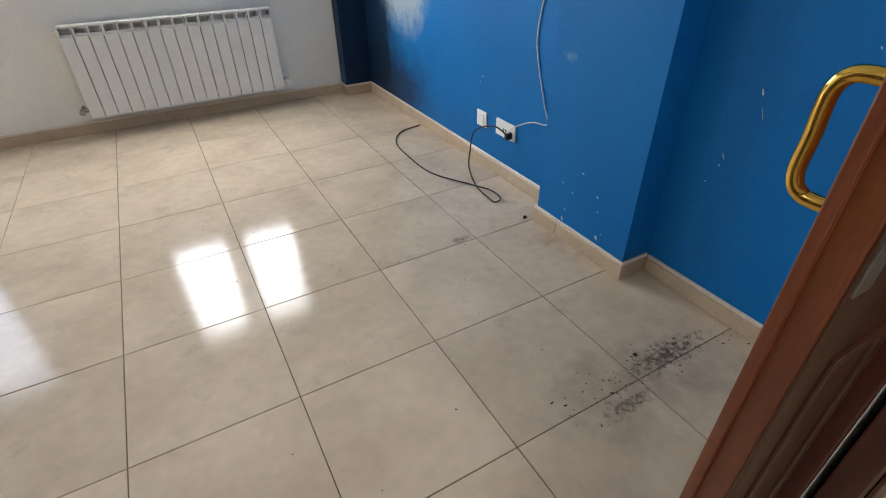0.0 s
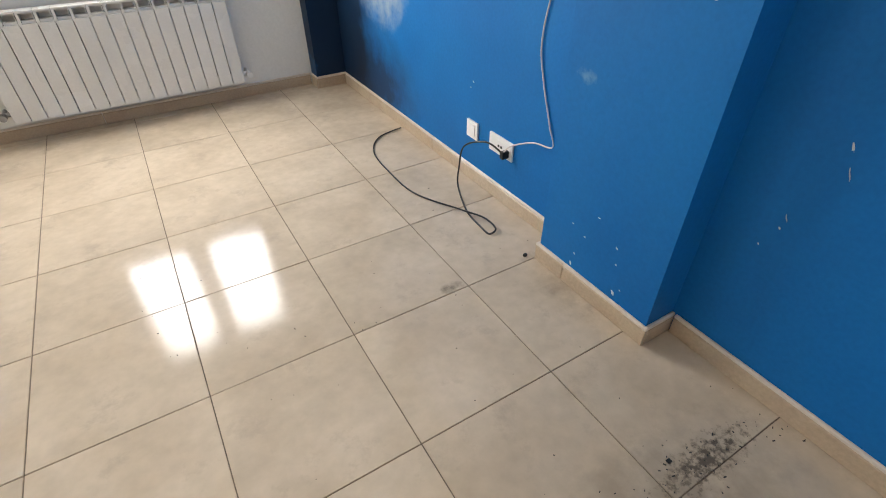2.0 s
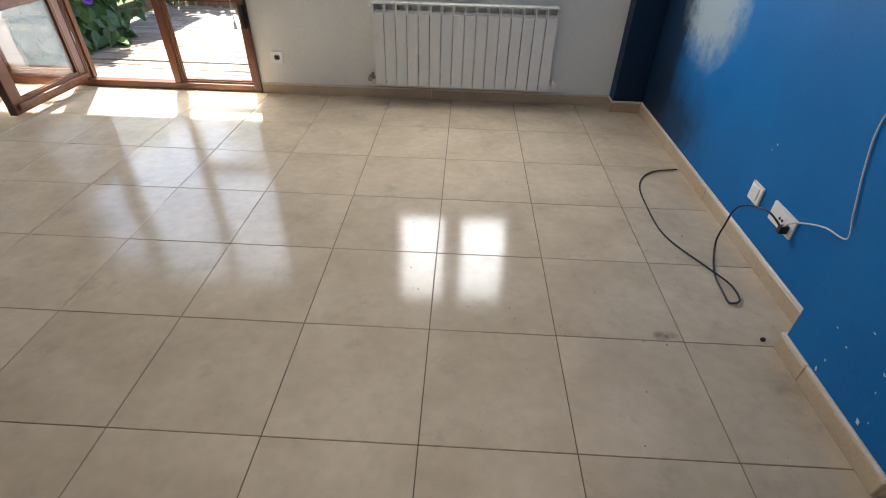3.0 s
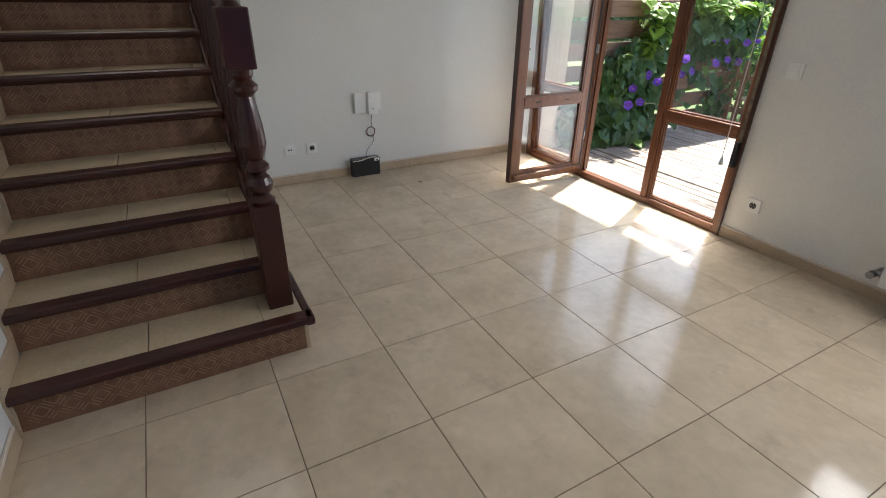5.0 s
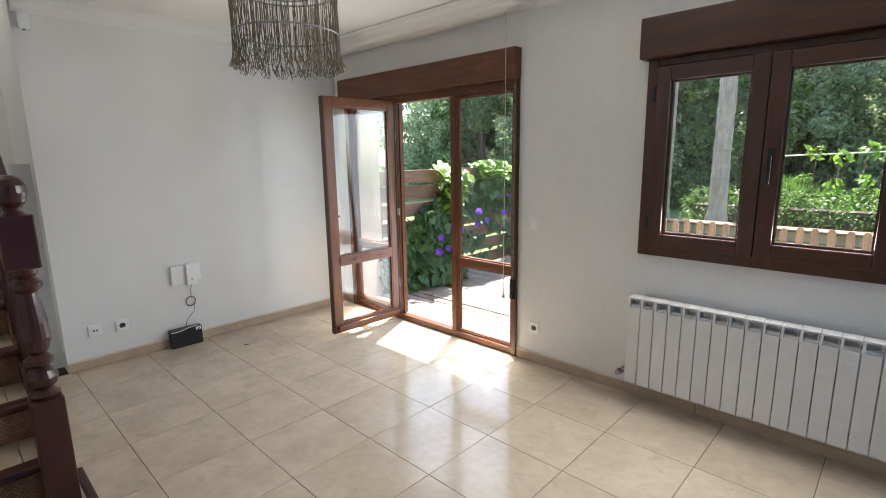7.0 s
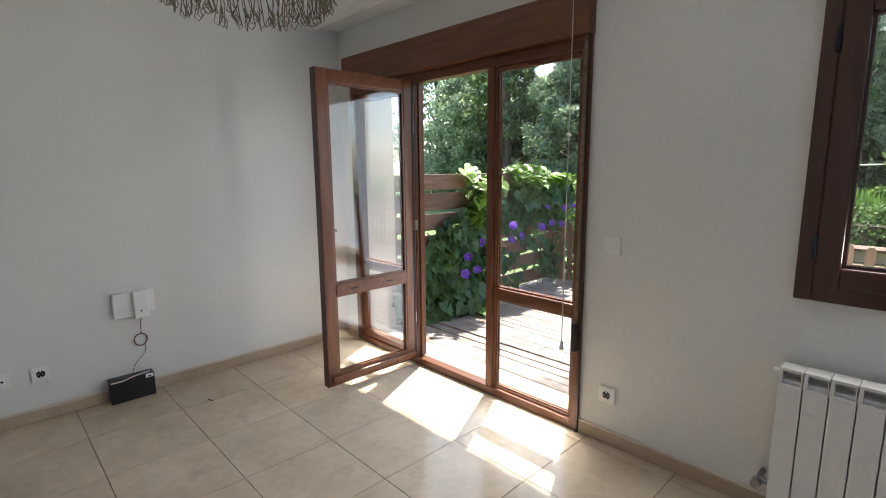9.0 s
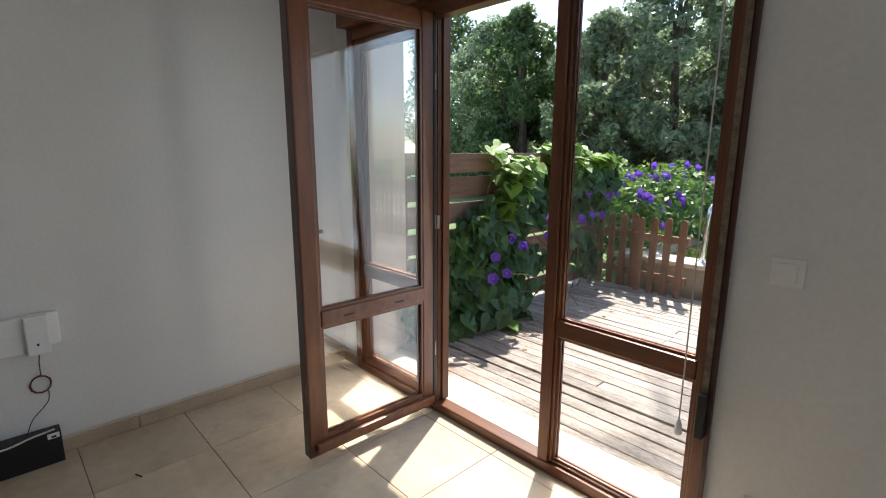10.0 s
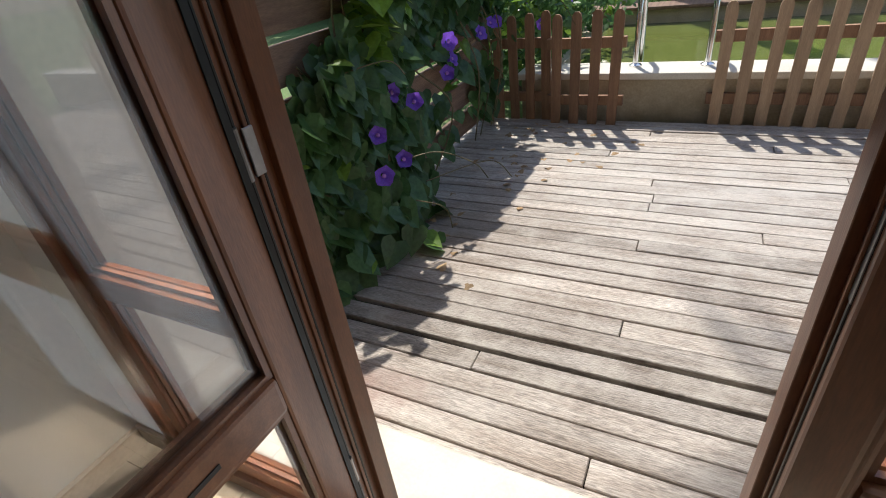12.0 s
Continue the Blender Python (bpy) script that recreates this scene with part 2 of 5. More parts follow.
def stain_or_shade(m, centre, radius, color, scale, low, high, strength=1.0):
    """Stained, worn or shade-painted patch round a place, uneven in outline, laid over a material's colour."""
    n, l = m.node_tree.nodes, m.node_tree.links
    base = n["Principled BSDF"].inputs["Base Color"]
    before = base.links[0].from_socket
    geo = n.new("ShaderNodeNewGeometry")
    sub = n.new("ShaderNodeVectorMath")
    sub.operation = "SUBTRACT"
    sub.inputs[1].default_value = centre
    div = n.new("ShaderNodeVectorMath")
    div.operation = "DIVIDE"
    div.inputs[1].default_value = radius
    size = n.new("ShaderNodeVectorMath")
    size.operation = "LENGTH"
    l.new(geo.outputs["Position"], sub.inputs[0])
    l.new(sub.outputs[0], div.inputs[0])
    l.new(div.outputs[0], size.inputs[0])
    near = n.new("ShaderNodeMapRange")
    near.inputs["From Min"].default_value, near.inputs["From Max"].default_value = 1.0, 0.0
    l.new(size.outputs["Value"], near.inputs["Value"])
    tex = n.new("ShaderNodeTexNoise")
    tex.inputs["Scale"].default_value, tex.inputs["Detail"].default_value, tex.inputs["Roughness"].default_value = scale, 8, 0.65
    l.new(geo.outputs["Position"], tex.inputs["Vector"])
    add = n.new("ShaderNodeMath")
    add.operation = "MULTIPLY"
    l.new(near.outputs["Result"], add.inputs[0])
    l.new(tex.outputs["Fac"], add.inputs[1])
    cut = n.new("ShaderNodeMapRange")
    cut.inputs["From Min"].default_value, cut.inputs["From Max"].default_value = low, high
    cut.inputs["To Max"].default_value = strength
    l.new(add.outputs[0], cut.inputs["Value"])
    mix = n.new("ShaderNodeMix")
    mix.data_type = "RGBA"
    mix.inputs["B"].default_value = (*color, 1)
    l.new(cut.outputs["Result"], mix.inputs["Factor"])
    l.new(before, mix.inputs["A"])
    l.new(mix.outputs["Result"], base)


# soot, painted corner shade and rubbed-off paint on the blue wall, grime on the tiles
stain_or_shade(BLUE_WALL, (0.895, 2.15, 0.15), (0.5, 0.75, 0.55), (0.012, 0.03, 0.07), 5, 0.12, 0.42, 0.85)
# soot near the corner, with the pillar's shade painted into the colour too
stain_or_shade(BLUE_WALL, (0.86, 2.62, 0.5), (0.35, 0.55, 1.5), (0.007, 0.014, 0.03), 4, 0.03, 0.2, 0.92)
stain_or_shade(BLUE_WALL, (0.895, 2.02, 0.86), (0.4, 0.50, 0.48), (0.36, 0.44, 0.48), 12, 0.10, 0.32, 0.9)
stain_or_shade(BLUE_WALL, (0.768, 0.35, 0.731), (0.1, 0.09, 0.045), (0.16, 0.35, 0.55), 30, 0.25, 0.5, 0.7)
stain_or_shade(TILE, (0.60, -0.42, 0), (0.55, 0.17, 0.5), (0.05, 0.042, 0.034), 48, 0.36, 0.5, 0.85)
stain_or_shade(TILE, (0.36, -0.50, 0), (0.34, 0.10, 0.5), (0.06, 0.05, 0.04), 60, 0.36, 0.5, 0.7)
stain_or_shade(TILE, (0.45, -0.45, 0), (0.75, 0.34, 0.5), (0.19, 0.155, 0.12), 11, 0.2, 0.55, 0.5)
stain_or_shade(TILE, (0.39, 0.475, 0), (0.10, 0.05, 0.5), (0.10, 0.08, 0.06), 40, 0.22, 0.5, 0.7)
stain_or_shade(TILE, (0.75, 0.25, 0), (0.35, 0.5, 0.5), (0.26, 0.21, 0.16), 12, 0.3, 0.6, 0.5)

stain_or_shade(DECK, (-3.55, 3.25, -0.06), (0.55, 0.22, 0.5), (0.30, 0.17, 0.14), 7, 0.2, 0.5, 0.7)
stain_or_shade(DECK, (-3.22, 3.11, -0.06), (0.30, 0.06, 0.5), (0.62, 0.56, 0.48), 22, 0.2, 0.42, 0.85)
stain_or_shade(DECK, (-2.4, 5.0, -0.06), (2.2, 1.6, 0.5), (0.50, 0.48, 0.46), 5, 0.2, 0.6, 0.6)
# browner, darker boards beside the vine and fence
stain_or_shade(DECK, (-3.7, 4.3, -0.06), (0.9, 1.6, 0.5), (0.20, 0.15, 0.12), 6, 0.2, 0.6, 0.6)
stain_or_shade(CONCRETE, (-2.9, 6.1, -0.1), (1.4, 0.6, 0.35), (0.20, 0.17, 0.11), 6, 0.15, 0.5, 0.8)


def let_through(m, share):
    """Thin leaves and petals pass some of the light that falls on them."""
    n, l = m.node_tree.nodes, m.node_tree.links
    b, out = n["Principled BSDF"], n["Material Output"]
    thin, mix = n.new("ShaderNodeBsdfTranslucent"), n.new("ShaderNodeMixShader")
    mix.inputs[0].default_value = share
    l.new(b.inputs["Base Color"].links[0].from_socket, thin.inputs["Color"])
    l.new(b.outputs[0], mix.inputs[1])
    l.new(thin.outputs[0], mix.inputs[2])
    l.new(mix.outputs[0], out.inputs["Surface"])


for m, share in ((LEAF, 0.45), (LEAF_LIGHT, 0.45), (TREE_LEAF, 0.52), (OLIVE_LEAF, 0.52), (HEDGE_LEAF, 0.45), (FLOWER, 0.45)):
    let_through(m, share)


def pane_glass(name, tint=(1, 1, 1), rough=0.0):
    m = bpy.data.materials.new(name)
    m.use_nodes = True
    b = m.node_tree.nodes["Principled BSDF"]
    b.inputs["Base Color"].default_value = (*tint, 1)
    b.inputs["Roughness"].default_value = rough
    b.inputs["Transmission Weight"].default_value = 1.0
    b.inputs["IOR"].default_value = 1.45
    return m


GLASS = pane_glass("window_glass")
WATER = material("green_pool_water", (0.15, 0.18, 0.05), 0.06, scale=2, fine=14, vary=0.08, bump=0.08, bump_depth=0.02, rough_vary=0.03)

# ---- builders ----
PLACE = {}


def thing(name, at, label, category, group="", kind=""):
    ob = new(name)
    ob.location = at
    ob.empty_display_size = 0.1
    PLACE[ob] = Vector(at)
    return tagged(ob, label, category, group, kind)


def mesh_of(name, bm, mat, smooth=False):
    me = bpy.data.meshes.new(name)
    bm.to_mesh(me)
    bm.free()
    me.materials.append(mat)
    if smooth:
        me.shade_smooth()
    return me


def part(name, bm, mat, parent, label="", smooth=False):
    """One mesh under a thing or a part; its points are given in the world's metres."""
    base = PLACE[parent]
    bmesh.ops.translate(bm, verts=bm.verts, vec=-base)
    ob = new(name, mesh_of(name, bm, mat, smooth))
    ob.parent = parent
    PLACE[ob] = base
    return tagged(ob, label)


def single(name, bm, mat, label, category="", group="", kind="", smooth=False, at=None):
    """A top-level thing or piece of the setting that is one mesh."""
    base = Vector(at) if at else Vector((0, 0, 0))
    bmesh.ops.translate(bm, verts=bm.verts, vec=-base)
    ob = new(name, mesh_of(name, bm, mat, smooth))
    ob.location = base
    PLACE[ob] = base
    return tagged(ob, label, category, group, kind)


def piece(name, me, parent, at, turn=(0, 0, 0), scale=(1, 1, 1)):
    """A piece that shares its mesh with others like it."""
    ob = new(name, me)
    ob.parent = parent
    ob.location = Vector(at) - PLACE[parent]
    ob.rotation_euler = turn
    ob.scale = scale
    return ob


def add_box(bm, x0, x1, y0, y1, z0, z1):
    made = bmesh.ops.create_cube(bm, size=1.0, matrix=Matrix.LocRotScale(((x0 + x1) / 2, (y0 + y1) / 2, (z0 + z1) / 2), None, (abs(x1 - x0), abs(y1 - y0), abs(z1 - z0))))
    return made["verts"]


def boxes(*spans, bevel=0.0, segments=2, turn=None):
    bm = bmesh.new()
    for s in spans:
        add_box(bm, *s)
    if bevel:
        bmesh.ops.bevel(bm, geom=bm.edges[:], offset=bevel, segments=segments, profile=0.6, affect="EDGES")
    if turn:
        bmesh.ops.transform(bm, matrix=turn, verts=bm.verts)
    return bm


def turned(profile, segments=20, at=(0, 0, 0), angle=6.283185, bm=None):
    """A lathe: a profile of (radius, height) round the upright axis at a place."""
    bm = bm or bmesh.new()
    rings = []
    for r, z in profile:
        rings.append([bm.verts.new((at[0] + r * math.cos(angle * k / segments), at[1] + r * math.sin(angle * k / segments), at[2] + z)) for k in range(segments)])
    for a, b in zip(rings, rings[1:]):
        for k in range(segments):
            bm.faces.new((a[k], a[(k + 1) % segments], b[(k + 1) % segments], b[k]))
    for ring, flip in ((rings[0], True), (rings[-1], False)):
        bm.faces.new(ring[::-1] if flip else ring)
    return bm


def tube(points, radius, sides=8, bm=None, taper=None):
    """A round bar along points, each a place; taper gives the radius at the end."""
    bm = bm or bmesh.new()
    pts = [Vector(p) for p in points]
    rings, side = [], None
    for k, p in enumerate(pts):
        way = (pts[min(k + 1, len(pts) - 1)] - pts[max(k - 1, 0)]).normalized()
        if side is None:
            side = way.orthogonal().normalized()
        side = (side - way * side.dot(way)).normalized()
        up = way.cross(side)
        r = radius if taper is None else radius + (taper - radius) * k / (len(pts) - 1)
        rings.append([bm.verts.new(p + (side * math.cos(6.283185 * s / sides) + up * math.sin(6.283185 * s / sides)) * r) for s in range(sides)])
    for a, b in zip(rings, rings[1:]):
        for s in range(sides):
            bm.faces.new((a[s], a[(s + 1) % sides], b[(s + 1) % sides], b[s]))
    bm.faces.new(rings[0][::-1])
    bm.faces.new(rings[-1])
    return bm


def smooth_path(points, steps=8):
    """A soft curve through a few places."""
    pts = [Vector(p) for p in points]
    pts = [pts[0]] + pts + [pts[-1]]
    out = []
    for a, b, c, d in zip(pts, pts[1:], pts[2:], pts[3:]):
        for k in range(steps):
            t = k / steps
            out.append(0.5 * ((2 * b) + (c - a) * t + (2 * a - 5 * b + 4 * c - d) * t * t + (3 * b - a - 3 * c + d) * t ** 3))
    return out + [pts[-1]]


def prism(outline, axis, low, high):
    """A flat outline of two coordinates pushed along the third axis."""
    bm = bmesh.new()

    def spot(p, v):
        return {"x": (v, p[0], p[1]), "y": (p[0], v, p[1]), "z": (p[0], p[1], v)}[axis]

    a = [bm.verts.new(spot(p, low)) for p in outline]
    b = [bm.verts.new(spot(p, high)) for p in outline]
    n = len(outline)
    for k in range(n):
        bm.faces.new((a[k], a[(k + 1) % n], b[(k + 1) % n], b[k]))
    bm.faces.new(a[::-1])
    bm.faces.new(b)
    bmesh.ops.recalc_face_normals(bm, faces=bm.faces)
    return bm

# ---- the room: walls, floor, ceiling ----
WEST, EAST, NORTH, SOUTH, TOP = -4.03, 0.895, 2.78, -0.822, 2.50
STAIR_WALL_Y = -0.822
SOUTH_EAST = -0.80  # wall between entrance and blue wall, set forward to fit the camera's view
OUT = 3.05  # outer face of the garden wall
DOOR_L, DOOR_R, DOOR_TOP = -3.88, -1.855, 2.19
WIN_L, WIN_R, WIN_LOW, WIN_TOP = -0.985, 0.19, 0.90, 2.19

single("wall_north", boxes((WEST - 0.2, DOOR_L, NORTH, OUT, -0.2, TOP + 0.3), (DOOR_L, DOOR_R, NORTH, OUT, DOOR_TOP, TOP + 0.3), (DOOR_R, WIN_L, NORTH, OUT, -0.2, TOP + 0.3), (WIN_L, WIN_R, NORTH, OUT, -0.2, WIN_LOW), (WIN_L, WIN_R, NORTH, OUT, WIN_TOP, TOP + 0.3), (WIN_R, EAST + 0.2, NORTH, OUT, -0.2, TOP + 0.3)), WHITE_WALL, "off-white painted wall with garden door and window", kind="structure")
single("wall_outside", boxes((-4.9, DOOR_L, OUT, OUT + 0.02, -0.2, 5.4), (DOOR_R, WIN_L, OUT, OUT + 0.02, -0.2, 5.4), (DOOR_L, DOOR_R, OUT, OUT + 0.02, DOOR_TOP, 5.4), (WIN_L, WIN_R, OUT, OUT + 0.02, -0.2, WIN_LOW), (WIN_L, WIN_R, OUT, OUT + 0.02, WIN_TOP, 5.4), (WIN_R, 4.0, OUT, OUT + 0.02, -0.2, 5.4)), RENDER_WALL, "beige rendered outer wall of the house", kind="structure")
single("wall_west", boxes((WEST - 0.2, WEST, 0.41, NORTH, 0, TOP + 0.3)), WHITE_WALL, "off-white painted wall with sockets and router", kind="structure")
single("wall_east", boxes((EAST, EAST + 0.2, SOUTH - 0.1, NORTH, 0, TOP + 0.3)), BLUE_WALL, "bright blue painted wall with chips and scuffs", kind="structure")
single("column", boxes((0.768, EAST, -0.062, 0.438, 0, TOP)), BLUE_WALL, "blue painted pillar standing out of the wall", kind="structure")
single("corner_pillar", boxes((0.69, EAST, 2.665, NORTH, 0, TOP)), BLUE_WALL, "blue painted corner pillar with soot and shade painted dark", kind="structure")
single("wall_south", boxes((0.173, EAST, SOUTH - 0.12, SOUTH_EAST, 0, TOP + 0.3), (0.135, 0.173, SOUTH - 0.12, SOUTH, 0, TOP + 0.3), (-0.95, 0.135, SOUTH - 0.12, SOUTH, 2.1, TOP + 0.3), (-5.2, -0.95, SOUTH - 0.12, SOUTH, 0, TOP + 1.6)), STAIR_WALL, "white roughly plastered wall beside the stairs", kind="structure")
single("wall_stairwell", boxes((-5.2, -5.0, SOUTH, 0.6, 0, TOP + 1.6), (-5.0, WEST - 0.2, 0.41, 0.6, 0, TOP + 1.6)), WHITE_WALL, "off-white wall behind the stair landing", kind="structure")
single("ceiling", boxes((-1.6, EAST, SOUTH, NORTH, TOP, TOP + 0.2), (WEST, -1.6, 0.2, NORTH, TOP, TOP + 0.2), (-5.2, -1.6, SOUTH, 0.6, TOP + 1.5, TOP + 1.7), (-1.62, -1.6, SOUTH, 0.2, TOP + 0.2, TOP + 1.6), (WEST - 0.2, -1.6, 0.2, 0.22, TOP + 0.2, TOP + 1.6)), CEILING, "white painted ceiling", kind="structure")
single("ceiling_soffit", boxes((WEST, -1.745, 2.60, NORTH, 2.415, TOP)), CEILING, "white plaster soffit above the garden door", kind="structure")
# the hall behind the entrance
single("hall_floor", boxes((-2.0, 1.6, -4.2, SOUTH - 0.12, -0.2, 0)), TREAD, "beige tiled floor of the hall", kind="structure")
single("hall_walls", boxes((-2.2, -2.0, -4.4, SOUTH - 0.12, -0.2, 2.7), (1.6, 1.8, -4.4, SOUTH - 0.12, -0.2, 2.7), (-2.2, 1.8, -4.6, -4.4, -0.2, 2.7), (-2.2, 1.8, -4.4, SOUTH - 0.12, 2.6, 2.7), (EAST, 1.6, SOUTH - 0.12, SOUTH - 0.02, 0, 2.7)), WHITE_WALL, "white walls of the hall", kind="structure")


def cornice(name, runs, label):
    """Stepped plaster moulding: runs of (x0, y0, x1, y1, inward x, inward y)."""
    bm = bmesh.new()
    profile = [(0, -0.10), (0.012, -0.10), (0.016, -0.085), (0.03, -0.075), (0.045, -0.05), (0.075, -0.03), (0.085, -0.018), (0.10, -0.014), (0.10, 0.0), (0, 0.0)]
    for x0, y0, x1, y1, ix, iy in runs:
        ends = []
        for x, y in ((x0, y0), (x1, y1)):
            ends.append([bm.verts.new((x + ix * d, y + iy * d, TOP + z)) for d, z in profile])
        n = len(profile)
        for k in range(n):
            bm.faces.new((ends[0][k], ends[0][(k + 1) % n], ends[1][(k + 1) % n], ends[1][k]))
        bm.faces.new(ends[0])
        bm.faces.new(ends[1][::-1])
    bmesh.ops.recalc_face_normals(bm, faces=bm.faces)
    return single(name, bm, CEILING, label, kind="structure")


cornice("crown_moulding", [(WEST, 0.42, WEST, 2.60, 1, 0), (WEST, 2.60, -1.745, 2.60, 0, -1), (-1.745, 2.50, -1.745, NORTH, 1, 0), (-1.745, NORTH, 0.69, NORTH, 0, -1), (EAST, SOUTH, EAST, 2.66, -1, 0)], "white stepped plaster crown moulding")


def baseboard(name, spans, label="beige ceramic baseboard"):
    """A skirting with a narrower pale cap along its top."""
    single(name + "_cap", boxes(*[(a + (0.004 if b - a < 0.02 and a < 0.5 and a < WEST + 1 else 0), b - (0 if b - a > 0.02 or a > WEST + 1 else 0.004), c, d, f - 0.014, f) for a, b, c, d, e, f in spans], bevel=0.003, segments=1), BASE_CAP, "pale rounded top edge of the baseboard", kind="structure")
    return single(name, boxes(*[(a, b, c, d, e, f - 0.0145) for a, b, c, d, e, f in spans], bevel=0.003, segments=1), BASEBOARD, label, kind="structure")


BH, BT = 0.078, 0.012
baseboard("baseboard_north", [(DOOR_R, -0.6, NORTH - BT, NORTH, 0, BH), (-0.597, 0.676, NORTH - BT, NORTH, 0, BH), (WEST, DOOR_L - 0.02, NORTH - BT, NORTH, 0, BH)])
baseboard("baseboard_west", [(WEST, WEST + BT, 0.41, 1.6, 0, BH), (WEST, WEST + BT, 1.603, NORTH - BT, 0, BH)])
baseboard("baseboard_east", [(EAST - BT, EAST, 0.452, 1.45, 0, BH), (EAST - BT, EAST, 1.453, 2.65, 0, BH), (EAST - BT, EAST, SOUTH, -0.078, 0, BH)])
baseboard("baseboard_column", [(0.756, 0.768, -0.074, 0.30, 0, BH), (0.756, 0.768, 0.3008, 0.45, 0, BH), (0.769, EAST, -0.074, -0.062, 0, BH), (0.769, EAST, 0.438, 0.45, 0, BH)])
baseboard("baseboard_pillar", [(0.678, 0.69, 2.653, NORTH - BT, 0, BH), (0.69, EAST, 2.653, 2.665, 0, BH)])
baseboard("baseboard_south", [(0.175, EAST - BT, SOUTH_EAST, SOUTH_EAST + BT, 0, BH), (-1.90, -1.02, SOUTH, SOUTH + BT, 0, BH)])

# tiled floor, each tile a piece of its own over the grout bed
floor = single("floor", boxes((WEST, EAST, SOUTH - 0.12, NORTH + 0.02, -0.2, -0.0035)), GROUT, "glossy mottled beige ceramic tile floor with dark joints", kind="structure")
STEP, JOINT = 0.45, 0.003
tile_meshes = {}
for i in range(-9, 2):
    for j in range(-2, 7):
        x0, x1 = max(i * STEP, WEST), min((i + 1) * STEP, EAST)
        y0, y1 = max(j * STEP, SOUTH - 0.12), min((j + 1) * STEP, NORTH)
        if x1 - x0 < 0.02 or y1 - y0 < 0.02:
            continue
        w, d = round(x1 - x0 - JOINT, 4), round(y1 - y0 - JOINT, 4)
        if (w, d) not in tile_meshes:
            bm = boxes((-w / 2, w / 2, -d / 2, d / 2, -0.008, 0.0), bevel=0.0012, segments=1)
            tile_meshes[(w, d)] = mesh_of("tile", bm, TILE)
        piece("tile", tile_meshes[(w, d)], floor, ((x0 + x1) / 2, (y0 + y1) / 2, random.uniform(-0.0004, 0.0004)))

# ---- stairs ----
RISE, RUN, FOOT, STAIR_Y0, STAIR_Y1 = 0.1655, 0.249, -1.95, STAIR_WALL_Y, 0.075
stairs = thing("staircase", (-2.9, -0.35, 0), "beige tiled stairs with patterned brown risers and dark mahogany nosings", "staircase")
STEPS = 9
body = []
for n in range(STEPS):
    x = FOOT - RUN * n
    body.append((-4.2 if n < STEPS - 1 else -5.0, x - 0.012, STAIR_Y0, (0.16 if n == 0 else STAIR_Y1), RISE * n, RISE * (n + 1) - 0.018))
body.append((-5.0, -4.2, STAIR_Y0, 0.41, 0, RISE * STEPS - 0.019))
for span in body:
    part("core", boxes(span), WHITE_WALL, stairs, "white painted side of the stairs")
for n in range(STEPS):
    x, z = FOOT - RUN * n, RISE * (n + 1)
    y1 = 0.165 if n == 0 else STAIR_Y1
    part("riser", boxes((x - 0.012, x, STAIR_Y0 + 0.001, y1, RISE * n, z - 0.018)), RISER, stairs, "patterned brown ceramic riser")
    bm = bmesh.new()
    k, y = 0, STAIR_Y0 + 0.03
    while y < y1 - 0.05:
        for q in range(3):
            zz = RISE * n + 0.022 + q * 0.043
            up = 1 if (k + q) % 2 else -1
            for s in range(3):
                a = Matrix.Translation((x, y + 0.022, zz + 0.02)) @ Matrix.Rotation(radians(45 * up), 4, "X") @ Matrix.Translation((0, 0, (s - 1) * 0.012))
                made = bmesh.ops.create_cube(bm, size=1.0, matrix=a @ Matrix.Diagonal((0.0024, 0.036, 0.004, 1)))
        k += 1
        y += 0.044
    part("riser_relief", bm, RISER_LINE, stairs, "lighter raised pattern of the riser")
    deep = RUN if n < STEPS - 1 else 1.0
    for a, b in ((STAIR_Y0 + 0.012, STAIR_Y0 + 0.42), (STAIR_Y0 + 0.423, min(y1, STAIR_Y0 + 0.83)), (STAIR_Y0 + 0.833, y1)):
        if b - a > 0.01:
            part("tread", boxes((x - deep, x - 0.03, a, b, z - 0.018, z), bevel=0.001, segments=1), TREAD, stairs)
    nose = bmesh.new()
    prof = [(x - 0.034, z - 0.018), (x - 0.034, z + 0.003), (x + 0.022, z + 0.003), (x + 0.032, z - 0.003), (x + 0.036, z - 0.015), (x + 0.032, z - 0.027), (x + 0.022, z - 0.034), (x + 0.001, z - 0.034), (x + 0.001, z - 0.018)]
    nose = prism(prof, "y", STAIR_Y0 + 0.012, y1 + (0.035 if n == 0 else 0.03))
    part("nosing", nose, MAHOGANY, stairs, "rounded dark mahogany nosing")
    # stepped skirting tiles against the wall
    part("skirting", prism([(x + 0.03, z - 0.17), (x + 0.03, z - 0.02), (x - 0.0, z + 0.075), (x - RUN + 0.03, z + 0.075), (x - RUN + 0.03, z - 0.0), (x - 0.03, z - 0.0)], "y", STAIR_Y0, STAIR_Y0 + 0.012), BASEBOARD, stairs)
# side return of the lowest nosing, and the closed outer string
part("nosing_return", boxes((FOOT - 0.40, FOOT + 0.034, 0.165, 0.20, RISE - 0.034, RISE + 0.003), bevel=0.008), MAHOGANY, stairs, "mahogany edge along the side of the lowest step")
part("end_riser", boxes((FOOT - 0.40, FOOT, 0.153, 0.165, 0, RISE - 0.034)), RISER, stairs, "patterned brown ceramic riser")
part("riser_edge", boxes((FOOT - 0.012, FOOT + 0.004, 0.158, 0.176, 0.0, RISE - 0.036), bevel=0.003), BASEBOARD, stairs, "pale corner strip")
slope = RISE / RUN
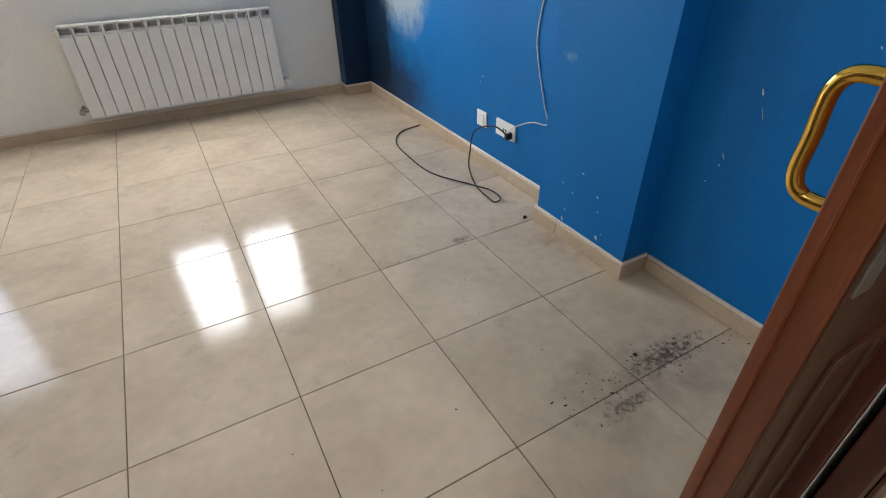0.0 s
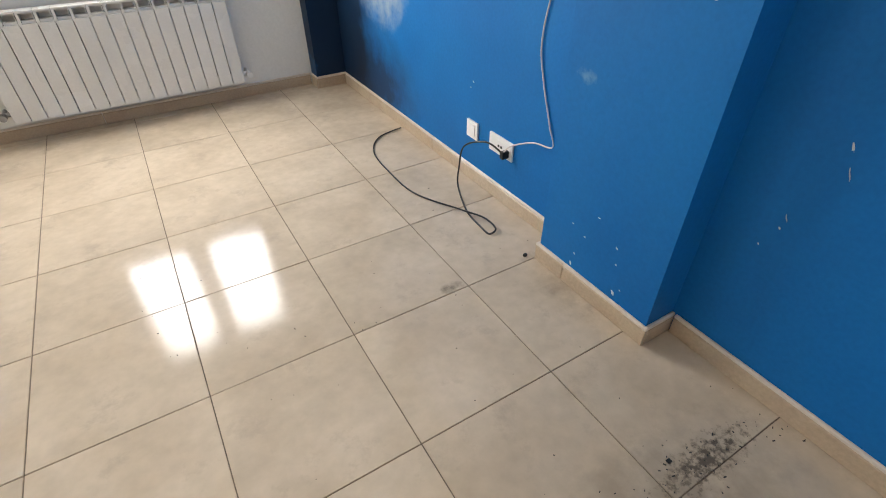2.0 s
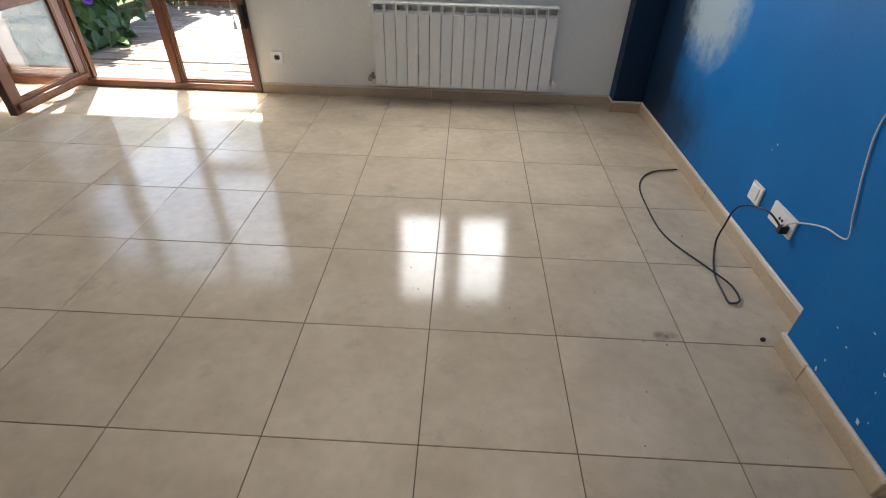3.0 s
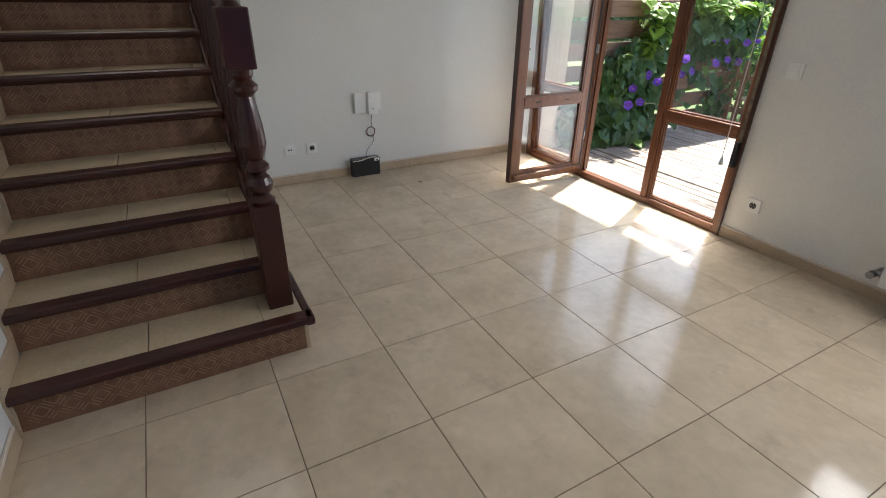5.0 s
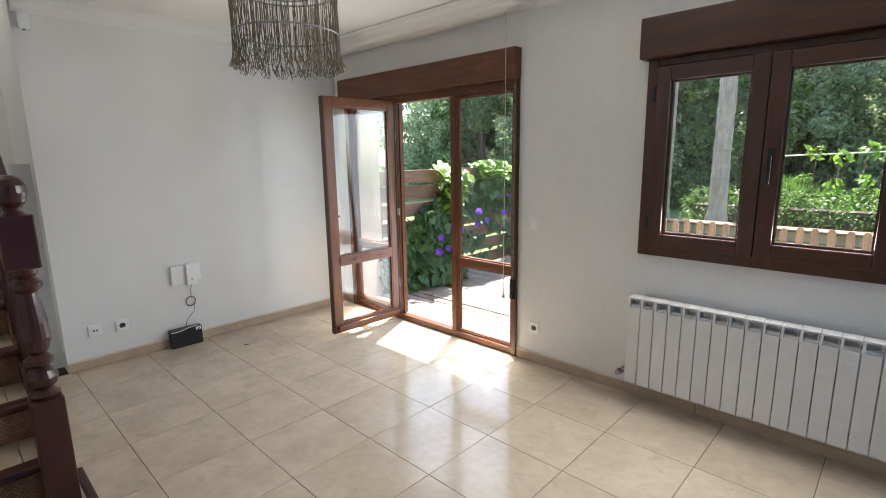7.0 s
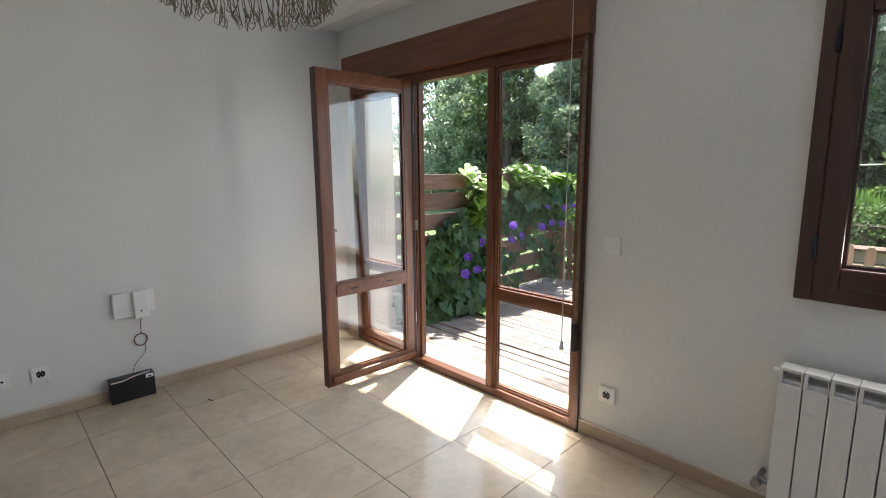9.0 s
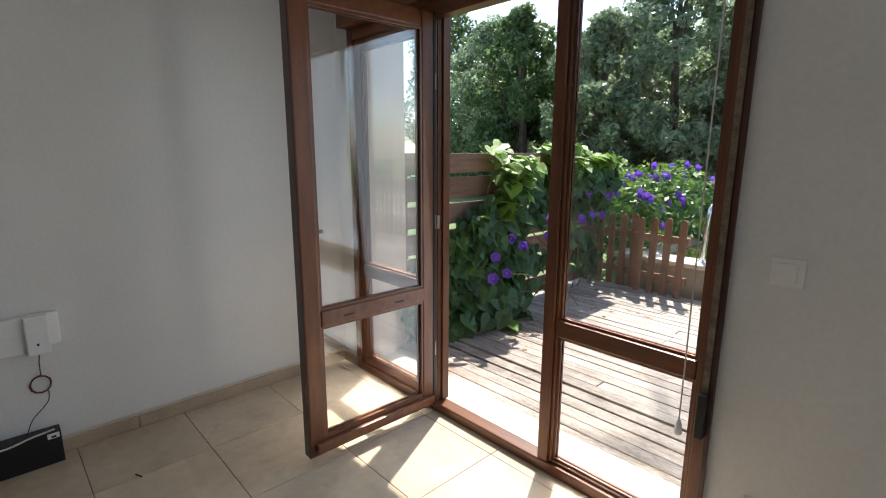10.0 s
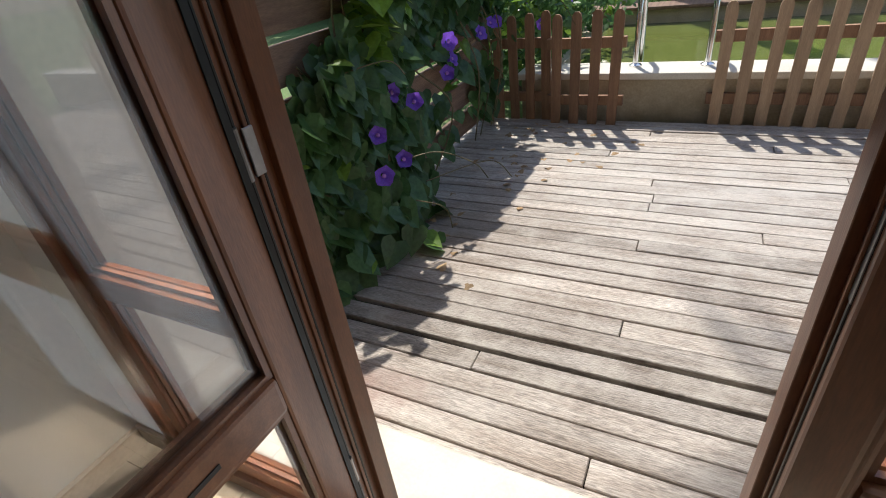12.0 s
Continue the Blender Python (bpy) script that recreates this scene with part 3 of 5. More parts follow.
part("string_board", prism([(FOOT - 0.15, RISE), (FOOT - 0.15, RISE + 0.08), (-4.0, RISE + 0.08 + slope * (4.0 + FOOT - 0.15)), (-4.0, slope * (4.0 + FOOT - 0.15) - 0.16), (FOOT - 0.3, 0.0), (FOOT - 0.15, 0.0)], "y", STAIR_Y1, STAIR_Y1 + 0.03), MAHOGANY, stairs)

NEWEL_X, NEWEL_Y = -2.10, 0.098


def newel(name, x, y, z, parent, block=0.10, tall=1.0):
    h = block / 2
    bm = boxes((x - h, x + h, y - h, y + h, z, z + 0.46), (x - h, x + h, y - h, y + h, z + 0.95, z + 1.14), bevel=0.006)
    r = h
    turned([(r * 0.85, 0.46), (r * 0.98, 0.475), (r * 0.55, 0.495), (r * 0.9, 0.515), (r * 1.0, 0.54), (r * 0.8, 0.565), (r * 0.5, 0.58), (r * 0.9, 0.595), (r * 0.9, 0.61), (r * 0.5, 0.63), (r * 0.72, 0.645), (r * 0.95, 0.69), (r * 0.9, 0.75), (r * 0.72, 0.82), (r * 0.58, 0.86), (r * 0.95, 0.88), (r * 0.98, 0.895), (r * 0.6, 0.915), (r * 0.8, 0.93), (r * 0.85, 0.95)], 20, (x, y, z), bm=bm)
    turned([(r * 0.75, 1.14), (r * 0.5, 1.155), (r * 0.55, 1.165), (r * 0.85, 1.185), (r * 1.0, 1.215), (r * 0.95, 1.24), (r * 0.7, 1.262), (r * 0.35, 1.274), (0.004, 1.277)], 20, (x, y, z), bm=bm)
    return part(name, bm, MAHOGANY, parent, "dark turned mahogany newel post", smooth=False)


rail = thing("banister", (NEWEL_X, NEWEL_Y, RISE), "dark turned mahogany banister beside the stairs", "banister")
newel("newel_post", NEWEL_X, NEWEL_Y, RISE, rail)
top_x = -3.95
top_z = RISE + slope * (NEWEL_X - top_x)
newel("newel_post", top_x, NEWEL_Y, top_z, rail)
hr = 1.02
part("handrail", prism([(NEWEL_X, RISE + hr), (NEWEL_X, RISE + hr + 0.055), (top_x, top_z + hr + 0.055), (top_x, top_z + hr)], "y", NEWEL_Y - 0.03, NEWEL_Y + 0.03), MAHOGANY, rail, "smooth dark mahogany handrail")
for k in range(1, 14):
    x = NEWEL_X - k * 0.135
    z0 = RISE + 0.085 + slope * (NEWEL_X - x) + 0.0
    z1 = RISE + hr + slope * (NEWEL_X - x) + 0.01
    h = z1 - z0
    if x < top_x + 0.06:
        break
    bm = turned([(0.017, 0), (0.017, 0.10 * h), (0.022, 0.14 * h), (0.012, 0.18 * h), (0.02, 0.30 * h), (0.023, 0.38 * h), (0.012, 0.55 * h), (0.02, 0.62 * h), (0.013, 0.70 * h), (0.017, 0.85 * h), (0.017, h)], 12, (x, NEWEL_Y, z0))
    part("baluster", bm, MAHOGANY, rail, smooth=True)

# ---- garden door: three bays, the middle leaf open into the room ----
FY0, FY1 = NORTH - 0.012, NORTH + 0.06


def glazed_leaf(parent, x0, x1, y0, y1, z0, z1, rails, stile=0.07, wood=FRAME_WOOD, m=None, double=False):
    """Stiles, rails, beads and panes of a glazed leaf standing in the x-z plane; m turns it afterwards."""
    across = {FRAME_WOOD: FRAME_ACROSS, DARK_WOOD: DARK_ACROSS}.get(wood, wood)
    def make(kind, span, mat, bevel, label=""):
        bm = boxes(span, bevel=bevel)
        if m:
            bmesh.ops.transform(bm, matrix=m, verts=bm.verts)
        return part(kind, bm, mat, parent, label)
    make("stile", (x0, x0 + stile, y0, y1, z0, z1), wood, 0.006)
    make("stile", (x1 - stile, x1, y0, y1, z0, z1), wood, 0.006)
    levels = [z0 + stile] + [v for v in rails] + [z1 - stile]
    make("rail", (x0 + stile, x1 - stile, y0 + 0.002, y1 - 0.002, z0, z0 + stile), across, 0.006)
    make("rail", (x0 + stile, x1 - stile, y0 + 0.002, y1 - 0.002, z1 - stile, z1), across, 0.006)
    for v in rails:
        make("rail", (x0 + stile, x1 - stile, y0 - 0.004, y1 + 0.004, v - 0.035, v + 0.035), across, 0.008)
    cuts = [z0 + stile] + [w for v in rails for w in (v - 0.035, v + 0.035)] + [z1 - stile]
    for a, b in zip(cuts[::2], cuts[1::2]):
        ym = (y0 + y1) / 2
        for off in ((-0.008, 0.008) if double else (0.0,)):
            pane = make("pane", (x0 + stile - 0.008, x1 - stile + 0.008, ym + off - 0.002, ym + off + 0.002, a - 0.008, b + 0.008), GLASS, 0)
            pane.visible_shadow = False
        for side in ((ym - 0.021, ym + 0.011) if double else (ym - 0.014, ym + 0.004)):
            bm = boxes((x0 + stile, x0 + stile + 0.01, side, side + 0.01, a, b), (x1 - stile - 0.01, x1 - stile, side, side + 0.01, a, b), (x0 + stile + 0.01, x1 - stile - 0.01, side, side + 0.01, a, a + 0.01), (x0 + stile + 0.01, x1 - stile - 0.01, side, side + 0.01, b - 0.01, b))
            if m:
                bmesh.ops.transform(bm, matrix=m, verts=bm.verts)
            part("bead", bm, wood, parent)


garden_door = thing("door_1", (-2.85, NORTH, 0), "brown varnished wooden garden door frame with tall glazed bays", "door", kind="structure")
BOX_LOW = 1.99
part("shutter_box", boxes((DOOR_L - 0.01, DOOR_R + 0.005, NORTH - 0.07, OUT - 0.1, BOX_LOW, 2.19), bevel=0.006), FRAME_ACROSS, garden_door, "brown wooden roller-shutter box")
part("jamb", boxes((DOOR_L, DOOR_L + 0.05, FY0, FY1, 0, BOX_LOW), bevel=0.005), FRAME_WOOD, garden_door)
part("jamb", boxes((DOOR_R - 0.05, DOOR_R, FY0, FY1, 0, BOX_LOW), bevel=0.005), FRAME_WOOD, garden_door)
part("mullion", boxes((-3.215, -3.150, FY0, FY1, 0.05, 1.93), bevel=0.006), FRAME_WOOD, garden_door)
# thin black strips paint the shade of the hinge gap and the grooves
for name, span, wood in (("seal", (-3.152, -3.146, FY0, FY0 + 0.005, 0.05, 1.93), BLACK), ("groove_bead", (-3.151, -3.145, FY0 + 0.016, FY0 + 0.023, 0.05, 1.93), FRAME_WOOD), ("groove", (-3.151, -3.1485, FY0 + 0.026, FY0 + 0.031, 0.05, 1.93), BLACK), ("stop", (-3.151, -3.138, FY0 + 0.046, FY1 + 0.016, 0.05, 1.93), FRAME_WOOD)):
    part(name, boxes(span, bevel=0.001, segments=1), wood, garden_door)
# black strip painting groove shade on the second mullion, then bead and stop
for name, span, wood in (("groove", (-2.5045, -2.502, FY0 + 0.020, FY0 + 0.026, 0.05, 1.93), BLACK), ("groove_bead", (-2.507, -2.502, FY0 + 0.030, FY0 + 0.036, 0.05, 1.93), FRAME_WOOD), ("stop", (-2.514, -2.502, FY0 + 0.052, FY1 + 0.018, 0.05, 1.93), FRAME_WOOD)):
    part(name, boxes(span, bevel=0.001, segments=1), wood, garden_door)
part("keep", boxes((-3.1475, -3.1435, FY0 + 0.010, FY0 + 0.028, 0.965, 1.03), bevel=0.001, segments=1), GREY_METAL, garden_door, "small steel keep plate")
part("mullion", boxes((-2.503, -2.453, FY0 + 0.004, FY1 + 0.004, 0.05, 1.93), bevel=0.006), FRAME_WOOD, garden_door)
part("head", boxes((DOOR_L + 0.05, DOOR_R - 0.05, FY0 + 0.002, FY1, 1.93, BOX_LOW), bevel=0.005), FRAME_ACROSS, garden_door)
part("sill", boxes((DOOR_L + 0.05, DOOR_R - 0.05, FY0 + 0.002, FY1, 0.0, 0.05), bevel=0.006), FRAME_ACROSS, garden_door)
glazed_leaf(garden_door, -2.453, DOOR_R - 0.05, FY0 + 0.016, FY1 - 0.006, 0.05, 1.93, [0.645], stile=0.014)
glazed_leaf(garden_door, DOOR_L + 0.05, -3.216, FY0 + 0.016, FY1 - 0.006, 0.05, 1.93, [0.645], stile=0.05)
part("cover_strip", boxes((DOOR_R - 0.012, DOOR_R + 0.005, NORTH - 0.024, NORTH - 0.012, 0.0, 2.0), bevel=0.003), DARK_WOOD, garden_door)
for z in (0.35, 1.0, 1.65):
    bm = turned([(0.007, -0.035), (0.007, 0.035)], 10, (-3.145, FY0 - 0.004, z))
    part("hinge", bm, GREY_METAL, garden_door, "small steel hinge")
part("strike_plate", boxes((-2.5045, -2.503, FY0 + 0.02, FY0 + 0.036, 0.90, 1.06)), GREY_METAL, garden_door, "steel strike plate")
leaf = thing("garden_door_leaf", (-3.165, NORTH - 0.02, 0), "brown varnished wooden glazed door leaf standing open", "door")
swing = Matrix.Translation((-3.19, NORTH - 0.018, 0)) @ Matrix.Rotation(radians(-91.0), 4, "Z")
glazed_leaf(leaf, 0.0, 0.70, 0.0, 0.05, 0.045, 1.945, [0.652], stile=0.075, m=swing, double=True)
for span in ((0.012, 0.024, -0.004, 0.0, 1.42, 1.44), (0.2, 0.25, 0.053, 0.056, 0.645, 0.653), (0.47, 0.52, 0.053, 0.056, 0.645, 0.653)):
    part("fitting", boxes(span, turn=swing), DARK_HOLE, leaf, "small dark metal fitting")
# darker wood on the closing edge paints the shade of its room side
part("edge_strip", boxes((0.7005, 0.704, -0.001, 0.051, 0.045, 1.945), bevel=0.001, segments=1, turn=swing), DARK_WOOD, leaf, "closing edge with its shade painted as dark wood")
part("catch", boxes((0.570, 0.612, -0.022, -0.001, 1.002, 1.018), bevel=0.003, turn=swing), BLACK, leaf, "small black catch")
# dark strip painting the shaded rebate between leaf and mullion
part("seal", boxes((0.001, 0.012, 0.0505, 0.053, 0.05, 1.94), turn=swing), DARK_HOLE, leaf, "black strip painting the shaded gap at the hinge")
part("drip_board", boxes((0.02, 0.68, 0.05, 0.075, 0.07, 0.11), bevel=0.008, turn=swing), FRAME_WOOD, leaf)
single("door_threshold", boxes((DOOR_L - 0.001, DOOR_R + 0.001, FY1 + 0.001, OUT + 0.03, -0.05, 0.012), bevel=0.006), STONE_SILL, "pale stone threshold of the garden door", kind="structure")

# ---- window ----
window = thing("window_1", (-0.4, NORTH, WIN_LOW), "dark brown wooden two-casement window with roller-shutter box", "window", kind="structure")
WY0, WY1 = NORTH - 0.03, NORTH + 0.05
part("shutter_box", boxes((WIN_L - 0.03, WIN_R + 0.03, NORTH - 0.09, OUT - 0.1, 1.985, 2.195), bevel=0.006), DARK_ACROSS, window, "dark brown roller-shutter box")
part("window_frame", boxes((WIN_L, WIN_L + 0.055, WY0, WY1, WIN_LOW, 1.985), (WIN_R - 0.055, WIN_R, WY0, WY1, WIN_LOW, 1.985), (WIN_L + 0.055, WIN_R - 0.055, WY0, WY1, WIN_LOW, WIN_LOW + 0.055), (WIN_L + 0.055, WIN_R - 0.055, WY0, WY1, 1.945, 1.985), bevel=0.006), DARK_WOOD, window)
for a, b in ((WIN_L + 0.055, -0.4), (-0.398, WIN_R - 0.055)):
    glazed_leaf(window, a, b, WY0 - 0.015, WY1 - 0.02, WIN_LOW + 0.055, 1.943, [], stile=0.075, wood=DARK_WOOD)
part("handle", boxes((-0.375, -0.350, WY0 - 0.028, WY0 - 0.015, 1.40, 1.50), (-0.37, -0.355, WY0 - 0.05, WY0 - 0.026, 1.44, 1.46), (-0.372, -0.353, WY0 - 0.055, WY0 - 0.043, 1.33, 1.465), bevel=0.003), BLACK, window, "black metal window handle")
for z in (1.10, 1.80):
    part("hinge", turned([(0.008, -0.04), (0.008, 0.04)], 10, (WIN_L + 0.05, WY0 - 0.018, z)), BLACK, window, "dark hinge")
part("window_sill", boxes((WIN_L, WIN_R, WY1, OUT + 0.05, WIN_LOW - 0.03, WIN_LOW + 0.01), bevel=0.005), STONE_SILL, window, "pale stone outer sill")

# ---- radiator ----
RX0, RX1, RZ0, RZ1, RY = -0.985, 0.225, 0.125, 0.655, 2.66
radiator = thing("radiator", (-0.4, 2.70, RZ0), "white ribbed aluminium radiator hung under the window", "radiator")
RN = 16
rw = (RX1 - RX0) / RN
bm = boxes((-rw / 2 + 0.0018, rw / 2 - 0.0018, -0.045, -0.037, 0, 0.472), bevel=0.004)
add_box(bm, -rw / 2 + 0.004, -rw / 2 + 0.008, -0.037, 0.03, 0.0, 0.52)
add_box(bm, rw / 2 - 0.008, rw / 2 - 0.004, -0.037, 0.03, 0.0, 0.52)
add_box(bm, -0.012, 0.012, -0.037, 0.03, 0.02, 0.47)
add_box(bm, -rw / 2 + 0.0012, rw / 2 - 0.0012, -0.04, 0.035, 0.52, 0.53)
add_box(bm, -rw / 2 + 0.0012, rw / 2 - 0.0012, 0.030, 0.034, 0.0, 0.52)
add_box(bm, -rw / 2 + 0.001, -rw / 2 + 0.013, -0.042, 0.03, 0.46, 0.52)
section_mesh = mesh_of("section", bm, RADIATOR)
for k in range(RN):
    piece("section", section_mesh, radiator, (RX0 + rw * (k + 0.5), RY + 0.045, RZ0))
part("manifold", boxes((RX0 + 0.005, RX1 - 0.005, RY + 0.02, RY + 0.06, RZ0 + 0.03, RZ0 + 0.06), (RX0 + 0.005, RX1 - 0.005, RY + 0.02, RY + 0.06, RZ1 - 0.075, RZ1 - 0.045), bevel=0.01), RADIATOR, radiator)
for bx in (RX0 + 0.2, RX1 - 0.22):
    part("bracket", boxes((bx, bx + 0.02, RY + 0.05, NORTH, RZ1 - 0.09, RZ1 - 0.06)), RADIATOR, radiator)
for x, side in ((RX0, -1), (RX1, 1)):
    bm = tube([(x, RY + 0.045, RZ0 + 0.045), (x + side * 0.035, RY + 0.045, RZ0 + 0.045)], 0.013, 12)
    tube([(x + side * 0.035, RY + 0.02, RZ0 + 0.045), (x + side * 0.035, NORTH - 0.004, RZ0 + 0.045)], 0.011, 12, bm=bm)
    tube([(x + side * 0.035, RY - 0.01, RZ0 + 0.045), (x + side * 0.035, RY + 0.022, RZ0 + 0.045)], 0.018, 12, bm=bm)
    part("valve", bm, PLASTIC if side > 0 else GREY_METAL, radiator, "small radiator valve on a short pipe")
part("air_vent", tube([(RX0, RY + 0.045, RZ1 - 0.03), (RX0 - 0.022, RY + 0.045, RZ1 - 0.03)], 0.012, 10), RADIATOR, radiator)

# ---- entrance door leaf ----
entrance = thing("entrance_door", (0.25, -0.9, 0), "reddish-brown wooden double-door leaf with brass pull handles", "door")
EX0, EX1, EY0, EY1 = -0.103, 0.118, -0.918, -0.877
part("leaf", boxes((EX0, EX1, EY0, EY1, 0.008, 2.08), bevel=0.003), DOOR_WOOD, entrance)
# thin dark skin painting shade onto the leaf's hall side
part("hall_face", boxes((EX0 + 0.002, EX1, EY0 - 0.0025, EY0 + 0.001, 0.009, 2.079), bevel=0.001, segments=1), DARK_WOOD, entrance, "hall side of the leaf with the dim hall's shade painted dark")
# mouldings on the hall side get the same shade-dark wood
for z0, z1 in ((0.15, 0.80), (1.10, 1.95)):
    for y in (EY1 - 0.002, EY0 - 0.008):
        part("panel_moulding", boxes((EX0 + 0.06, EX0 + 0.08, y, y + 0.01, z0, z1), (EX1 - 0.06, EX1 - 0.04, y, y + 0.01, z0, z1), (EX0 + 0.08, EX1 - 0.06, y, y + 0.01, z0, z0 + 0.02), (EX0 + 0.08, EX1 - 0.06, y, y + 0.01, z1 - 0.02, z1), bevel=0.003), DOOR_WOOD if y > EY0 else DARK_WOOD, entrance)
for y, s in ((EY1, 1), (EY0, -1)):
    hx, d = EX0 + 0.035, 0.043
    pts = smooth_path([(hx, y - s * 0.001, 0.952), (hx, y + s * d * 0.7, 0.952), (hx, y + s * d, 0.968), (hx, y + s * d, 1.005), (hx, y + s * d, 1.042), (hx, y + s * d * 0.7, 1.058), (hx, y - s * 0.001, 1.058)], 6)
    part("handle", tube(pts, 0.0072, 12), BRASS, entrance, "polished brass pull handle", smooth=True)
part("lock_plate", boxes((EX0 + 0.006, EX0 + 0.034, EY0 - 0.0055, EY0 - 0.001, 0.90, 1.14), bevel=0.001), GREY_METAL, entrance, "worn steel lock plate")
part("rebate", boxes((EX0 - 0.008, EX0, EY1 - 0.014, EY1 - 0.001, 0.01, 2.08), bevel=0.002), DOOR_WOOD, entrance)
DARK_RED = material("dark_red_wood", (0.10, 0.028, 0.018), 0.35, second=(0.065, 0.018, 0.012), scale=3, fine=45, vary=0.15, bump=0.1, stretch=(9, 9, 1.2), coat=0.25)
single("door_casing", boxes((0.12, 0.134, SOUTH - 0.12, SOUTH + 0.004, 0, 2.1), (0.134, 0.150, SOUTH, SOUTH + 0.012, 0, 2.17), (0.150, 0.160, SOUTH, SOUTH + 0.008, 0, 2.17), (0.160, 0.172, SOUTH, SOUTH + 0.013, 0, 2.17), (-0.949, -0.935, SOUTH - 0.12, SOUTH + 0.004, 0, 2.1), (-1.02, -0.95, SOUTH, SOUTH + 0.016, 0, 2.17), (-0.935, 0.12, SOUTH - 0.12, SOUTH + 0.004, 2.085, 2.099), (-0.95, 0.134, SOUTH, SOUTH + 0.016, 2.1, 2.17), bevel=0.003), DARK_RED, "dark red moulded wooden door casing", kind="structure")

# added slab, placed so the camera's view past the entrance leaf is dark
folded = thing("hall_dark_panel", (0.5, -0.97, 0), "dark brown panelled slab added against the hall wall to fill the view", "door")
part("leaf", boxes((0.14, 0.92, -0.99, -0.952, 0.008, 2.08), bevel=0.003), DARK_RED, folded)
for z0, z1 in ((0.15, 0.85), (1.05, 1.95)):
    for x0, x1 in ((0.22, 0.50), (0.56, 0.84)):
        part("panel", boxes((x0, x1, -0.998, -0.990, z0, z1), bevel=0.006), DARK_RED, folded)

# ---- garden: ground, deck, fences ----
DECK_Z = -0.065
single("ground", boxes((-70, 70, OUT + 0.03, 120, -0.4, -0.20)), GRASS, "lawn and ground reaching to the woods", kind="structure")
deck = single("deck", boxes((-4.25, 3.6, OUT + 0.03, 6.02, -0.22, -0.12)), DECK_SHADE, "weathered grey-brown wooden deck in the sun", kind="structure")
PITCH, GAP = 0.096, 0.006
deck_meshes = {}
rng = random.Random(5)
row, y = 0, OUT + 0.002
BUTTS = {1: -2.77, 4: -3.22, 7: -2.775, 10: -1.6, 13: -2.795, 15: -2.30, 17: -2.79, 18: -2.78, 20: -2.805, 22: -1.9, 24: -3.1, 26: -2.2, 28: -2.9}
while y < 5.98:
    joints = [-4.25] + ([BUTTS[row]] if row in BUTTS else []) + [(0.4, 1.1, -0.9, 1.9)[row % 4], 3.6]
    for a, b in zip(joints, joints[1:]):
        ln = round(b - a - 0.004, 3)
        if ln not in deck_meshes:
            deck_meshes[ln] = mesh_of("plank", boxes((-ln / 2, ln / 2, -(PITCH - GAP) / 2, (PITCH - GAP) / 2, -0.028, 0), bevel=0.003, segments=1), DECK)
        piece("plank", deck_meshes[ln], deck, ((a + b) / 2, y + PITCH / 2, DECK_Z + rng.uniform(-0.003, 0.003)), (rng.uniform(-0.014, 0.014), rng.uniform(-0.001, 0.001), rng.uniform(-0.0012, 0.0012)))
    y += PITCH + {4: 0.02, 5: 0.014}.get(row, 0)
    row += 1

fence = thing("board_fence", (-4.17, 4.4, -0.2), "weathered brown horizontal-board fence with gaps between boards", "fence")
for n, z in enumerate((-0.02, 0.178, 0.376, 0.574, 0.772, 0.97, 1.168)):
    part("board", boxes((-4.185 + 0.004 * (n % 2), -4.15 + 0.004 * (n % 2), 3.325, 6.12, z, z + 0.152 + 0.008 * (n % 3)), bevel=0.006), FENCE_WOOD, fence)
for yy in (3.40, 4.6, 6.0):
    part("post", boxes((-4.25, -4.188, yy - 0.045, yy + 0.045, -0.2, 1.32), bevel=0.005), FENCE_WOOD, fence)


def picket_fence(x0, x1, y, label, lean=0.0, top=0.70, wood=PICKET_WOOD):
    f = thing("picket_fence", ((x0 + x1) / 2, y, -0.2), label, "fence", group="picket fences round the deck")
    n = max(2, round((x1 - x0) / 0.135))
    w = 0.068
    outline = [(-w / 2, -0.13), (w / 2, -0.13), (w / 2, top - 0.04), (w / 2 * 0.8, top - 0.015), (w / 2 * 0.4, top), (-w / 2 * 0.4, top), (-w / 2 * 0.8, top - 0.015), (-w / 2, top - 0.04)]
    me = mesh_of("picket", prism(outline, "y", -0.009, 0.009), wood)
    for k in range(n):
        piece("picket", me, f, (x0 + (k + 0.5) * (x1 - x0) / n, y, rng.uniform(-0.012, 0.012)), (0, radians(lean) + rng.uniform(-0.012, 0.012), 0))
    for z in (0.07, 0.46):
        part("rail", boxes((x0, x1, y + 0.011, y + 0.05, z, z + 0.07), bevel=0.004, turn=Matrix.Identity(4)), PICKET_WOOD, f)
    return f


picket_fence(-4.12, -3.62, 6.05, "weathered brown picket fence panel beside the vine")
picket_fence(-3.66, -3.12, 5.98, "weathered brown picket gate standing ajar", lean=0.6)
# same brown fence, painted lighter to look sunlit
picket_fence(-2.60, 3.5, 6.05, "wooden picket fence between deck and pool, coloured paler as if sunlit", wood=SUNLIT_PICKET)

pool = thing("pool", (-1.2, 7.8, -0.2), "raised pool of green water with pale concrete rim", "pool")
PX0, PX1, PY0, PY1 = -3.9, 5.0, 6.12, 8.75
part("wall", boxes((PX0, PX1, PY0, PY0 + 0.2, -0.2, 0.22), (PX0, PX1, PY1, PY1 + 0.2, -0.2, 0.29), (PX0, PX0 + 0.2, PY0 + 0.2, PY1, -0.2, 0.22), (PX1 - 0.2, PX1, PY0 + 0.2, PY1, -0.2, 0.22), bevel=0.01), CONCRETE, pool, "stained beige concrete pool wall")
